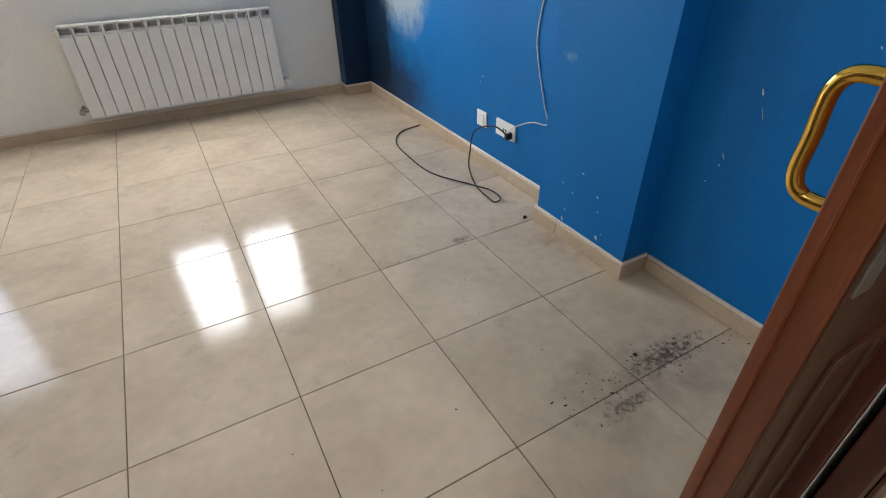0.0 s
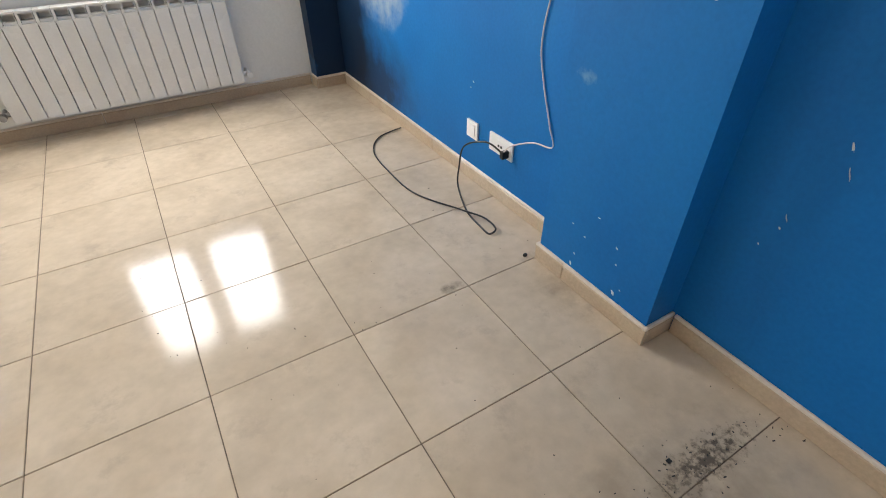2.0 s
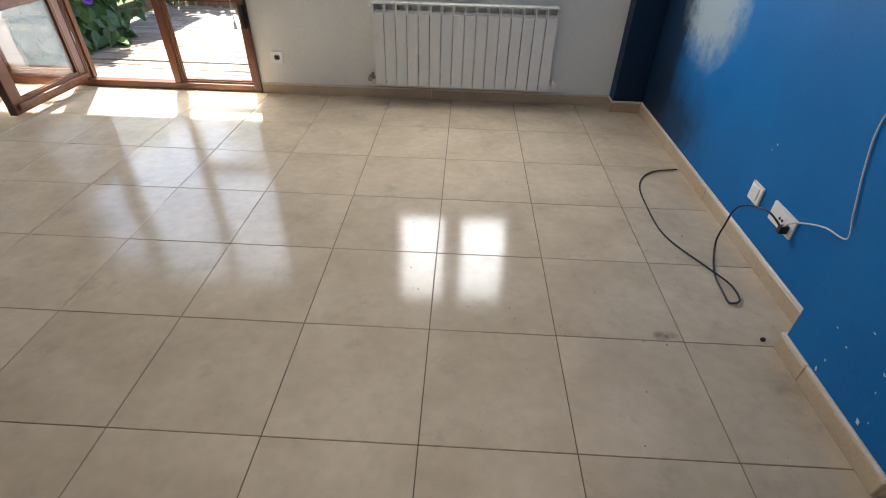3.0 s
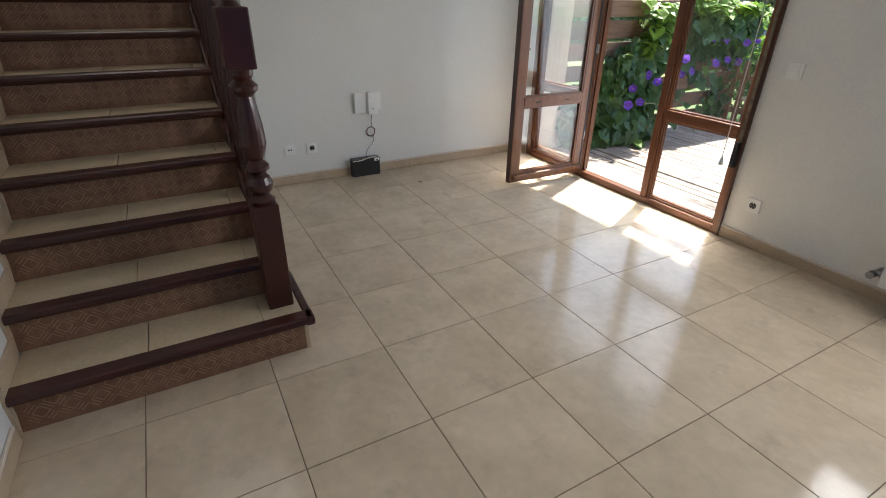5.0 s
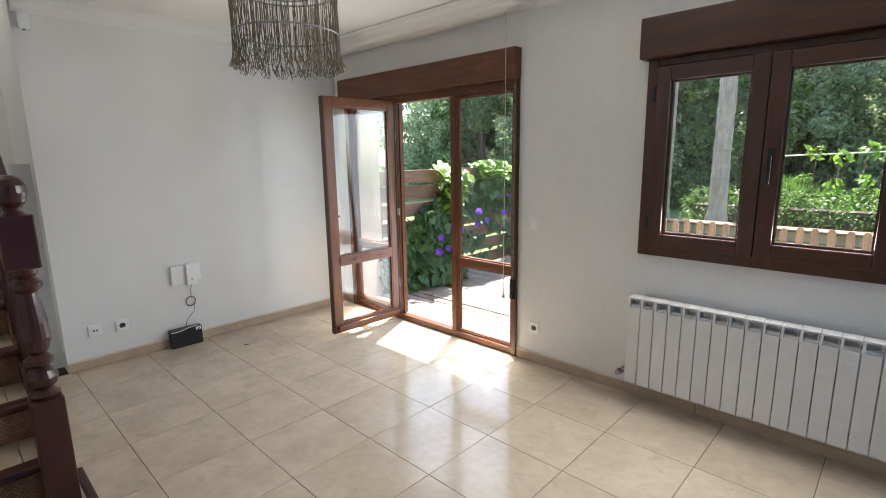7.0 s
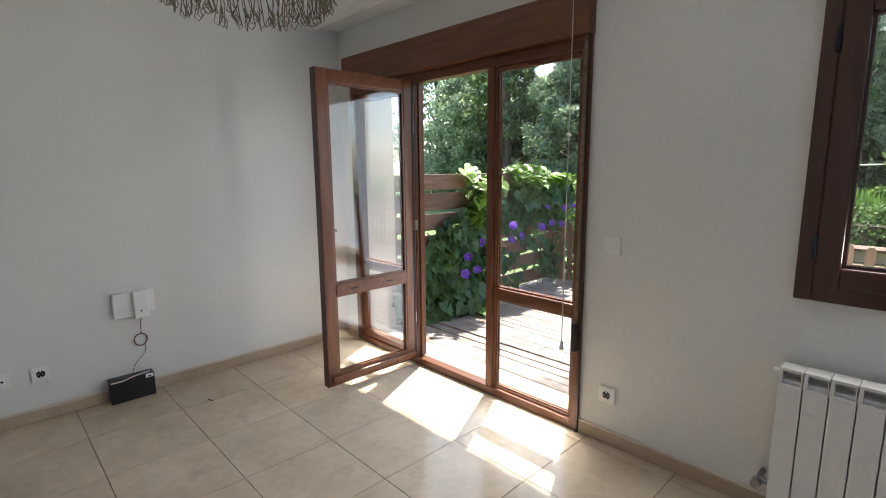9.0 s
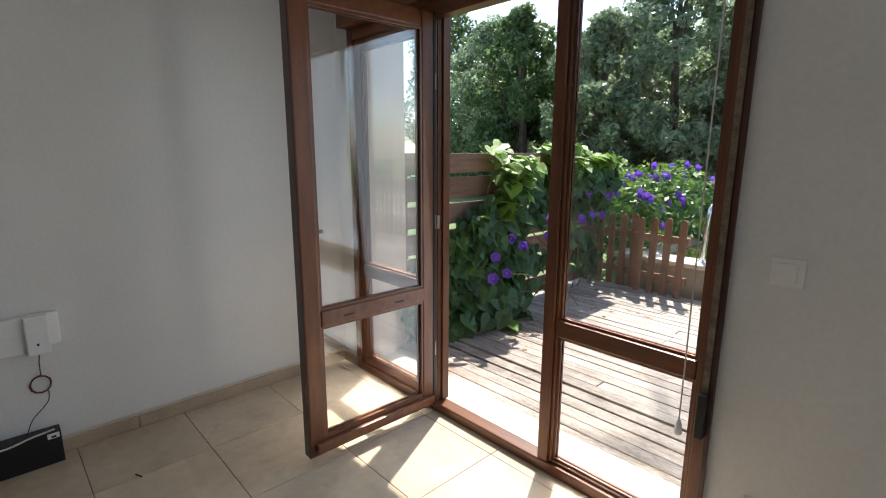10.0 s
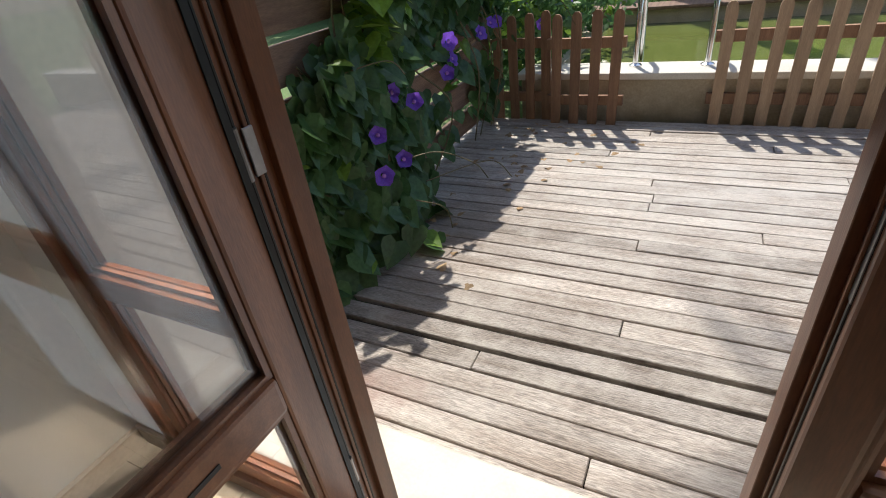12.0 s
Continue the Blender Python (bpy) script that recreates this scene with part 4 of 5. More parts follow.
part("coping", boxes((PX0 - 0.03, PX1, PY0 - 0.03, PY0 + 0.30, 0.222, 0.27), bevel=0.012), COPING, pool, "pale concrete coping")
part("coping", boxes((PX0 - 0.03, PX1, PY1 - 0.06, PY1 + 0.3, 0.292, 0.33), bevel=0.012), FENCE_WOOD, pool, "brown timber edge on the far side")
part("water", boxes((PX0 + 0.2, PX1 - 0.2, PY0 + 0.2, PY1, -0.1, 0.15)), WATER, pool, "still green pool water")
ladder = thing("pool_ladder", (-2.85, 6.4, 0.27), "chrome tubular pool ladder rails", "ladder")
for x in (-3.09, -2.62):
    pts = smooth_path([(x, 6.30, 0.268), (x, 6.31, 0.55), (x, 6.36, 0.76), (x, 6.46, 0.82), (x, 6.56, 0.76), (x, 6.62, 0.5), (x, 6.64, 0.0)], 6)
    part("rail", tube(pts, 0.02, 12), CHROME, ladder, smooth=True)
    part("flange", turned([(0.045, 0), (0.045, 0.008), (0.022, 0.02)], 14, (x, 6.30, 0.27)), CHROME, ladder)
for z in (0.1, -0.05):
    part("rung", tube([(-3.09, 6.64, z + 0.05), (-2.62, 6.64, z + 0.05)], 0.018, 8), CHROME, ladder)

# unseen overhang, inferred from the floor's sun patch, keeps high sun off the room
single("balcony_slab", boxes((-4.9, 4.0, OUT, 3.90, 2.73, 2.95)), RENDER_WALL, "unseen overhang slab that cuts off high sun above the garden door", kind="structure")

# ---- vine ----


def leaf_outline(size, fold, rnd):
    """A heart-shaped leaf hanging from its stalk, folded along the middle: points and faces."""
    half = [(0.0, 0.0), (0.30, 0.16), (0.52, -0.02), (0.50, -0.30), (0.28, -0.66), (0.0, -1.0)]
    pts = [(0, 0, 0), (0, 0, -0.5 * size), (0, 0, -1.0 * size)]
    faces = []
    for side in (1, -1):
        ids = []
        for a, b in half[1:-1]:
            pts.append((abs(a) * fold * size * 0.6 + rnd.uniform(-0.03, 0.03) * size, side * a * size, b * size))
            ids.append(len(pts) - 1)
        ring = [0] + ids + [2]
        for p, q in zip(ring, ring[1:]):
            if 1 not in (p, q):
                faces.append((1, p, q) if side > 0 else (1, q, p))
    return pts, faces


def leaf_mesh(name, mat, size, fold, seed):
    pts, faces = leaf_outline(size, fold, random.Random(seed))
    me = bpy.data.meshes.new(name)
    me.from_pydata(pts, [], faces)
    me.materials.append(mat)
    return me


def vine_top(y):
    if y < 3.75:
        return 0.45 + (y - 3.3) * 0.55
    if y < 4.25:
        return 0.72 + (y - 3.75) * 0.5
    if 4.68 < y < 5.0:
        return 1.0
    return 1.36 + 0.06 * math.sin(y * 5.0)


def vine_spot(r):
    """A place on the vine and how far it stands out, thicker low down and over the top."""
    while True:
        y, z = r.uniform(3.32, 6.15), r.uniform(-0.04, 1.46)
        if z > vine_top(y):
            continue
        if 4.25 < y < 4.62 and z < 0.3 and r.random() < 0.3:
            continue
        if y > 4.65 and z < 0.8 and r.random() < 0.86 + 0.12 * (0.8 - z):
            continue
        bell = max(0.0, 1 - abs(y - 4.05) / 0.8)
        deep = 0.08 + 0.11 * bell + 0.26 * bell * max(0.0, 1 - z / 0.3) + (0.13 if z > 1.0 else 0.0)
        return y, z, -4.13 + deep * r.random() ** 0.7 + (-0.12 if z > 1.3 else 0), deep


vine = thing("climbing_vine", (-4.1, 4.6, -0.1), "leafy green morning-glory vine with violet flowers climbing the fence", "vine")
vr = random.Random(11)
leaf_meshes = [leaf_mesh("leaf", LEAF, 0.112 + 0.013 * k, 0.25 + 0.12 * (k % 3), k) for k in range(5)]
light_leaf_meshes = [leaf_mesh("leaf", LEAF_LIGHT, 0.08 + 0.013 * k, 0.25 + 0.12 * (k % 3), 20 + k) for k in range(4)]
near_count = 0
rest = {"dark": ([], []), "light_leaf": ([], [])}
for k in range(1500):
    y, z, x, deep = vine_spot(vr)
    # lighter green high up and in the hanging cluster
    light_leaf = z > 1.18 or (z > 0.8 and 4.2 < y < 4.6 and vr.random() < 0.75) or vr.random() < 0.015
    turn = Euler((vr.gauss(0, 0.35), vr.gauss(-0.45, 0.3) - (0.6 if light_leaf else 0), vr.gauss(-0.25, 0.55)))
    if near_count < 290 and 3.4 < y < 4.6 and x > -4.05:
        me = vr.choice(light_leaf_meshes if light_leaf else leaf_meshes)
        s = vr.uniform(0.75, 1.25)
        piece("leaf", me, vine, (x, y, z), turn, (s, s, s))
        near_count += 1
        continue
    pts, faces = rest["light_leaf" if light_leaf else "dark"]
    lp, lf = leaf_outline(vr.uniform(0.085, 0.155), vr.uniform(0.2, 0.5), vr)
    m = Matrix.LocRotScale((x, y, z), turn, None)
    n = len(pts)
    pts += [tuple(m @ Vector(p)) for p in lp]
    faces += [tuple(i + n for i in f) for f in lf]
for key, mat, label in (("dark", LEAF, "dark green leaves of the vine"), ("light_leaf", LEAF_LIGHT, "light green leaves of the vine")):
    pts, faces = rest[key]
    me = bpy.data.meshes.new("foliage")
    base = PLACE[vine]
    me.from_pydata([(p[0] - base.x, p[1] - base.y, p[2] - base.z) for p in pts], [], faces)
    me.materials.append(mat)
    ob = new("foliage", me)
    ob.parent = vine
    tagged(ob, label, kind="stuff")
for k in range(16):
    y = vr.uniform(3.6, 5.9)
    top = min(vine_top(y), 1.3)
    pts = smooth_path([(-4.08, y, -0.1), (-4.0 + vr.uniform(-0.05, 0.05), y + vr.uniform(-0.2, 0.2), top * 0.35), (-4.06, y + vr.uniform(-0.2, 0.2), top * 0.7), (-4.10, y + vr.uniform(-0.1, 0.1), top)], 5)
    part("stem", tube(pts, 0.005, 5), STEM, vine)
for pts in ([(-3.85, 4.14, 0.36), (-3.72, 4.3, 0.36), (-3.6, 4.45, 0.25), (-3.55, 4.5, 0.15)], [(-3.75, 4.1, 0.2), (-3.66, 4.2, 0.12), (-3.64, 4.22, 0.0)], [(-3.8, 4.3, 0.2), (-3.6, 4.65, 0.18), (-3.5, 4.72, 0.06)], [(-4.0, 4.0, 0.78), (-3.85, 4.2, 0.8), (-3.83, 4.3, 0.72)], [(-3.85, 5.9, 0.85), (-3.6, 6.0, 0.8), (-3.45, 5.95, 0.62)]):
    part("tendril", tube(smooth_path(pts, 6), 0.003, 5), STEM, vine, "thin pale trailing tendril")

bm = bmesh.new()
rings = []
for r, z in ((0.006, -0.03), (0.010, -0.012), (0.022, 0.0), (0.038, 0.006)):
    rings.append([bm.verts.new((z + (0.006 * math.sin(5 * 6.283185 * s / 15) if r > 0.03 else 0), r * (1 + (0.10 * math.cos(5 * 6.283185 * s / 15) if r > 0.02 else 0)) * math.cos(6.283185 * s / 15), r * (1 + (0.10 * math.cos(5 * 6.283185 * s / 15) if r > 0.02 else 0)) * math.sin(6.283185 * s / 15))) for s in range(15)])
for a, b in zip(rings, rings[1:]):
    for s in range(15):
        bm.faces.new((a[s], a[(s + 1) % 15], b[(s + 1) % 15], b[s]))
flower_mesh = mesh_of("flower", bm, FLOWER, True)
throat_mesh = mesh_of("throat", turned([(0.004, 0.0), (0.009, 0.002), (0.003, 0.006)], 10), FLOWER_EYE)


def flower(parent, at, size=1.0):
    fl = piece("flower", flower_mesh, parent, at, (vr.uniform(-0.4, 0.4), vr.uniform(-0.5, 0.1), vr.uniform(-1.1, 0.1)), (size, size, size))
    th = new("throat", throat_mesh)
    th.parent = fl
    th.location, th.rotation_euler = (-0.004, 0, 0), (0, radians(90), 0)
    return fl


for at in ((-3.92, 4.095, 0.509), (-3.83, 4.133, 0.386), (-3.92, 4.448, 0.553), (-3.98, 5.287, 0.947), (-3.96, 5.50, 0.935), (-3.81, 4.674, 0.782), (-3.86, 4.0, 0.36), (-3.86, 4.72, 0.62), (-3.98, 5.05, 0.62), (-3.95, 5.6, 0.72), (-3.98, 4.36, 0.62), (-3.9, 5.8, 0.9), (-3.95, 5.95, 1.05), (-3.92, 5.35, 0.70)):
    flower(vine, (at[0] + 0.03, at[1], at[2]), vr.uniform(1.0, 1.25))

# ---- flowering bush beyond the gate ----


def clump_foliage(name, parent, mat, blobs, count, size, seed, label, flat=0.0):
    """Many small leaf blades over the outside of uneven clumps, as one mesh."""
    r = np.random.RandomState(seed)
    blobs = np.array(blobs, float)
    weight = (blobs[:, 3] * blobs[:, 5]) ** 1.0
    pick = r.choice(len(blobs), count, p=weight / weight.sum())
    d = r.normal(size=(count, 3))
    d /= np.linalg.norm(d, axis=1)[:, None]
    rad = 0.72 + 0.34 * r.rand(count)
    c = blobs[pick, :3] + d * blobs[pick, 3:6] * rad[:, None]
    nrm = d * 0.6 + r.normal(size=(count, 3)) * 0.7 + np.array([0, 0, 0.35 + flat])
    nrm /= np.linalg.norm(nrm, axis=1)[:, None]
    a = np.cross(nrm, r.normal(size=(count, 3)))
    a /= np.linalg.norm(a, axis=1)[:, None]
    b = np.cross(nrm, a)
    s = size * (0.6 + 0.8 * r.rand(count))[:, None]
    v = np.stack([c - a * s * 0.9, c - b * s * 0.45 + nrm * s * 0.12, c + a * s * 0.9, c + b * s * 0.45 + nrm * s * 0.12], 1).reshape(-1, 3) - np.array(PLACE[parent])
    me = bpy.data.meshes.new(name)
    me.vertices.add(count * 4)
    me.vertices.foreach_set("co", v.astype(np.float32).ravel())
    me.loops.add(count * 4)
    me.loops.foreach_set("vertex_index", np.arange(count * 4, dtype=np.int32))
    me.polygons.add(count)
    me.polygons.foreach_set("loop_start", np.arange(0, count * 4, 4, dtype=np.int32))
    me.update(calc_edges=True)
    me.materials.append(mat)
    ob = new(name, me)
    ob.parent = parent
    PLACE[ob] = PLACE[parent]
    return tagged(ob, label, kind="stuff")


bush = thing("flowering_bush", (-4.1, 7.2, -0.2), "sunlit leafy bush covered with violet flowers beside the pool", "bush")
blobs = [(-4.35 + 0.2 * math.sin(k * 2.1), 6.3 + 0.28 * k, 0.55 + 0.1 * math.cos(k * 1.7), 0.55, 0.4, 0.52) for k in range(9)] + [(-3.85, 6.5, 0.55, 0.3, 0.3, 0.35), (-3.8, 7.1, 0.7, 0.35, 0.4, 0.35), (-3.7, 7.8, 0.6, 0.4, 0.4, 0.4)]
clump_foliage("foliage", bush, LEAF, blobs, 3800, 0.055, 3, "dark green leaves")
# lighter copy of the clumps, set higher, paints sunlight on the tops
clump_foliage("foliage", bush, LEAF_LIGHT, [(b[0], b[1], b[2] + 0.12, b[3] * 0.95, b[4], b[5] * 0.9) for b in blobs], 2200, 0.05, 4, "lighter leaves painting sunlight on the bush's top", flat=0.5)
part("trunk", tube([(-4.3, 7.2, -0.22), (-4.25, 7.2, 0.4)], 0.04, 8, taper=0.02), BARK, bush)
for k in range(60):
    b = vr.choice(blobs)
    a, e = vr.uniform(-1.9, 0.4), vr.uniform(0.0, 1.4)
    flower(bush, (b[0] + b[3] * math.cos(a) * math.cos(e) * 1.04, b[1] + b[4] * math.sin(a) * math.cos(e) * 1.04, b[2] + b[5] * math.sin(e) * 1.05), vr.uniform(1.1, 1.5))

# ---- palms, hedge, woods ----


def palm(x, y, radius, tall, label, lean):
    p = thing("palm_tree", (x, y, -0.22), label, "palm tree", group="palms beyond the pool")
    bm = bmesh.new()
    prof, z = [], 0.0
    k = 0
    while z < tall:
        r = radius * (1.25 if z < 0.4 else 1.0) * (1 - 0.35 * z / tall)
        prof += [(r * 1.03, z), (r * 0.97, z + 0.10)]
        z += 0.13 + 0.05 * (k % 3)
        k += 1
    turned(prof, 16, (x, y, -0.22), bm=bm)
    for v in bm.verts:
        h = v.co.z + 0.22
        v.co.x += lean * h + 0.015 * noise.noise(v.co * 3.0)
        v.co.y += 0.015 * noise.noise(v.co * 3.0 + Vector((5, 0, 0)))
    part("trunk", bm, PALM_BARK, p, "ringed grey-brown palm trunk")
    tip = Vector((x + lean * tall, y, tall - 0.25))
    for f in range(18):
        ang, up = f * 2.4, 0.9 - 0.09 * f
        out = Vector((math.cos(ang), math.sin(ang), 0))
        spine = [tip + out * (0.35 * q) + Vector((0, 0, up * 0.3 * q - 0.05 * q * q)) for q in range(7)]
        fb = tube(spine, 0.02, 4, taper=0.006)
        for q in range(1, 7):
            for side in (1, -1):
                sidev = out.cross(Vector((0, 0, 1))) * side
                for o in (0.0, 0.18):
                    c = spine[q] - out * o
                    vs = [fb.verts.new(c), fb.verts.new(c + sidev * 0.3 + out * 0.16 - Vector((0, 0, 0.03))), fb.verts.new(c + sidev * 0.6 + out * 0.42 - Vector((0, 0, 0.2))), fb.verts.new(c + sidev * 0.28 + out * 0.25 - Vector((0, 0, 0.06)))]
                    fb.faces.new(vs)
        part("frond", fb, TREE_LEAF, p)
    return p


palm(-3.70, 10.7, 0.165, 15.0, "tall palm with a ringed grey-brown trunk beyond the pool", 0.012)
palm(-2.61, 10.7, 0.165, 16.0, "tall palm with a shaggy grey-brown trunk beyond the pool", 0.006)

hedge = thing("hedge", (1.5, 11.7, -0.2), "clipped sunlit green hedge at the garden's end", "hedge")
hb = [(-3.2 + 0.45 * k, 11.75 + 0.1 * math.sin(k), 0.22 + 0.05 * math.sin(k * 2.3), 0.42, 0.55, 0.52) for k in range(34)]
clump_foliage("foliage", hedge, HEDGE_LEAF, hb, 26000, 0.038, 8, "dense small hedge leaves", flat=0.3)
part("stems", boxes((-3.3, 12.2, 11.55, 12.0, -0.22, 0.35)), BARK, hedge, "dark inner twigs of the hedge")

tuft = thing("tall_grass", (-1.81, 12.6, -0.2), "pale green tuft of tall garden grass behind the pool", "grass")
bm = bmesh.new()
for k in range(500):
    a = vr.uniform(0, 6.283185)
    r0 = vr.uniform(0, 0.45)
    c = Vector((-1.81 + r0 * math.cos(a) * 1.5, 12.6 + r0 * math.sin(a), -0.2))
    tip = c + Vector((vr.gauss(0, 0.14), vr.gauss(0, 0.14), vr.uniform(0.75, 1.25)))
    w = Vector((0.018, 0.008, 0))
    mid = c.lerp(tip, 0.6)
    vs = [bm.verts.new(p) for p in (c - w, c + w, mid + w * 0.8, tip, mid - w * 0.8)]
    bm.faces.new(vs)
tagged(part("blades", bm, HEDGE_LEAF, tuft, "thin upright blades"), kind="stuff")


# ---- climbing beans on stakes behind the hedge ----
beans = thing("bean_row", (-0.3, 12.9, -0.2), "bright yellow-green climbing beans on stakes with a white line", "bean plants")
part("line", tube([(-2.4, 12.9, 1.36), (0.2, 12.9, 1.46), (2.6, 12.9, 1.50)], 0.014, 6), PLASTIC, beans, "white pole along the stakes")
for k, x in enumerate((-1.45, -1.05, -0.65, -0.25, 0.2, 0.6, 1.0)):
    part("stake", tube([(x, 12.9, -0.2), (x + 0.1, 12.92, 1.62)], 0.010, 6), FENCE_WOOD, beans)
    clump_foliage("leaves", beans, LEAF_LIGHT, [(x + 0.03, 12.85, 0.45, 0.2, 0.16, 0.3), (x + 0.08 * (k % 3 - 1), 12.85, 0.85 - 0.1 * (k % 2), 0.16, 0.15, 0.14), (x + 0.1, 12.85, 1.45 - 0.1 * (k % 2), 0.19, 0.15, 0.17)], 80, 0.10, 90 + k, "bright bean leaves")


def crown_blobs(r, tall, wide, low):
    out = []
    for k in range(120):
        h = low + (tall - low) * (k + r.random()) / 120
        t = (h - low) / (tall - low)
        reach = wide * (0.55 + 0.6 * math.sin(3.1416 * min(1, 0.15 + 0.85 * t)) - 0.45 * t) * r.uniform(0.35, 1.0)
        a = r.uniform(0, 6.283185)
        s = wide * r.uniform(0.10, 0.27) * (1.1 - 0.4 * t)
        out.append((reach * math.cos(a), reach * math.sin(a), h, s, s, s * r.uniform(0.7, 0.95)))
    return out


def tree(x, y, tall, wide, mat, seed, label, low=0.5, count=9000, size=0.13):
    r = random.Random(seed)
    t = thing("tree", (x, y, -0.2), label, "tree", group="woods behind the garden")
    bm = tube(smooth_path([(x, y, -0.25), (x + 0.1, y, tall * 0.25), (x - 0.05, y + 0.1, tall * 0.55), (x, y, tall * 0.9)], 4), 0.2, 8, taper=0.03)
    part("trunk", bm, BARK, t)
    blobs = [(x + b[0], y + b[1], b[2], *b[3:]) for b in crown_blobs(r, tall, wide, low)]
    for b in blobs[::12]:
        part("limb", tube([(x, y, b[2] * 0.7), ((x + b[0]) / 2, (y + b[1]) / 2, b[2] * 0.9), b[:3]], 0.05, 5, taper=0.012), BARK, t)
    clump_foliage("crown", t, mat, blobs, count, size, seed, "")
    return t


WOODS = [(-11.8, 14.5, 5.7, 2.1, TREE_LEAF), (-14.5, 16.0, 6.0, 2.5, OLIVE_LEAF), (-8.6, 14.0, 4.9, 1.9, OLIVE_LEAF), (-19, 18, 8, 3.2, TREE_LEAF), (-13.0, 21, 6.0, 2.5, OLIVE_LEAF), (-10.2, 19, 5.6, 2.3, TREE_LEAF), (-8.0, 21, 6.0, 2.4, OLIVE_LEAF), (-5.9, 23, 8.0, 2.6, OLIVE_LEAF), (-9.4, 16.5, 4.8, 1.8, OLIVE_LEAF), (-7.3, 15.4, 7.2, 2.3, OLIVE_LEAF), (-5.6, 16.5, 5.4, 1.8, TREE_LEAF), (-15.5, 24, 6.8, 2.9, TREE_LEAF), (-18.5, 22, 7.0, 3.0, TREE_LEAF), (-4.7, 17.5, 7.6, 2.3, HEDGE_LEAF), (-2.6, 19.0, 7.8, 2.5, OLIVE_LEAF), (-0.2, 19.6, 8.2, 2.6, OLIVE_LEAF), (2.6, 19.2, 8.0, 2.7, OLIVE_LEAF), (5.6, 19.8, 8.6, 2.9, TREE_LEAF), (9.6, 18, 9.0, 3.2, TREE_LEAF), (-12.0, 27, 7.4, 3.2, TREE_LEAF), (-6.5, 28, 8.8, 3.2, TREE_LEAF), (-1.0, 26, 11.0, 3.8, TREE_LEAF), (5.0, 26, 11.5, 4.0, TREE_LEAF)]
for k, (x, y, tall, wide, mat) in enumerate(WOODS):
    tree(x, y, tall, wide, mat, 40 + k, "grey-green leafy tree at the edge of the woods" if mat is OLIVE_LEAF else "dark green dense leafy tree at the edge of the woods", low=0.2, count=20000 if y < 26 else 11000, size=0.095 if y < 26 else 0.17)
undergrowth = thing("undergrowth", (-4, 22, -0.2), "dark dense shrubs under the woods", "shrubs", kind="stuff")
clump_foliage("foliage", undergrowth, TREE_LEAF, [(-22 + 1.5 * k, 20.5 + 1.2 * math.sin(k * 1.3), 0.8, 1.3, 1.0, 1.3 + 0.3 * math.sin(k)) for k in range(24)], 40000, 0.12, 77, "dark green shrub leaves")
single("backdrop", boxes((-60, 60, 60, 60.5, -0.3, 13)), TREE_LEAF, "distant wooded hillside", kind="structure")

single("garden_pier", boxes((-4.40, -4.06, OUT + 0.021, 3.32, -0.2, 2.73)), RENDER_WALL, "beige rendered pier between house and fence", kind="structure")
single("door_reveal", boxes((DOOR_L, DOOR_L + 0.005, FY1 + 0.001, OUT + 0.02, 0.0125, DOOR_TOP), (DOOR_R - 0.005, DOOR_R, FY1 + 0.001, OUT + 0.02, 0.0125, DOOR_TOP)), RENDER_WALL, "beige rendered reveal of the garden door", kind="structure")

# dry leaves blown onto the deck
DRY = material("dry_leaf", (0.26, 0.16, 0.08), 0.8, second=(0.36, 0.25, 0.14), scale=20, fine=120, vary=0.2, bump=0.1, object_vary=0.3)
dry_meshes = [leaf_mesh("dry_leaf", DRY, 0.035 + 0.008 * k, 0.5, 60 + k) for k in range(3)]
litter = thing("leaf_litter", (-3.4, 5.2, DECK_Z), "small dry brown leaves lying on the deck", "leaves")
for k in range(46):
    if k < 24:
        x, y = vr.uniform(-4.0, -2.9), vr.uniform(5.2, 5.95)
    else:
        x, y = vr.uniform(-3.95, -3.35), vr.uniform(3.6, 5.2)
    piece("dry_leaf", vr.choice(dry_meshes), litter, (x, y, DECK_Z + 0.006), (vr.uniform(-0.3, 0.3), radians(90) + vr.uniform(-0.25, 0.25), vr.uniform(0, 6.28)))

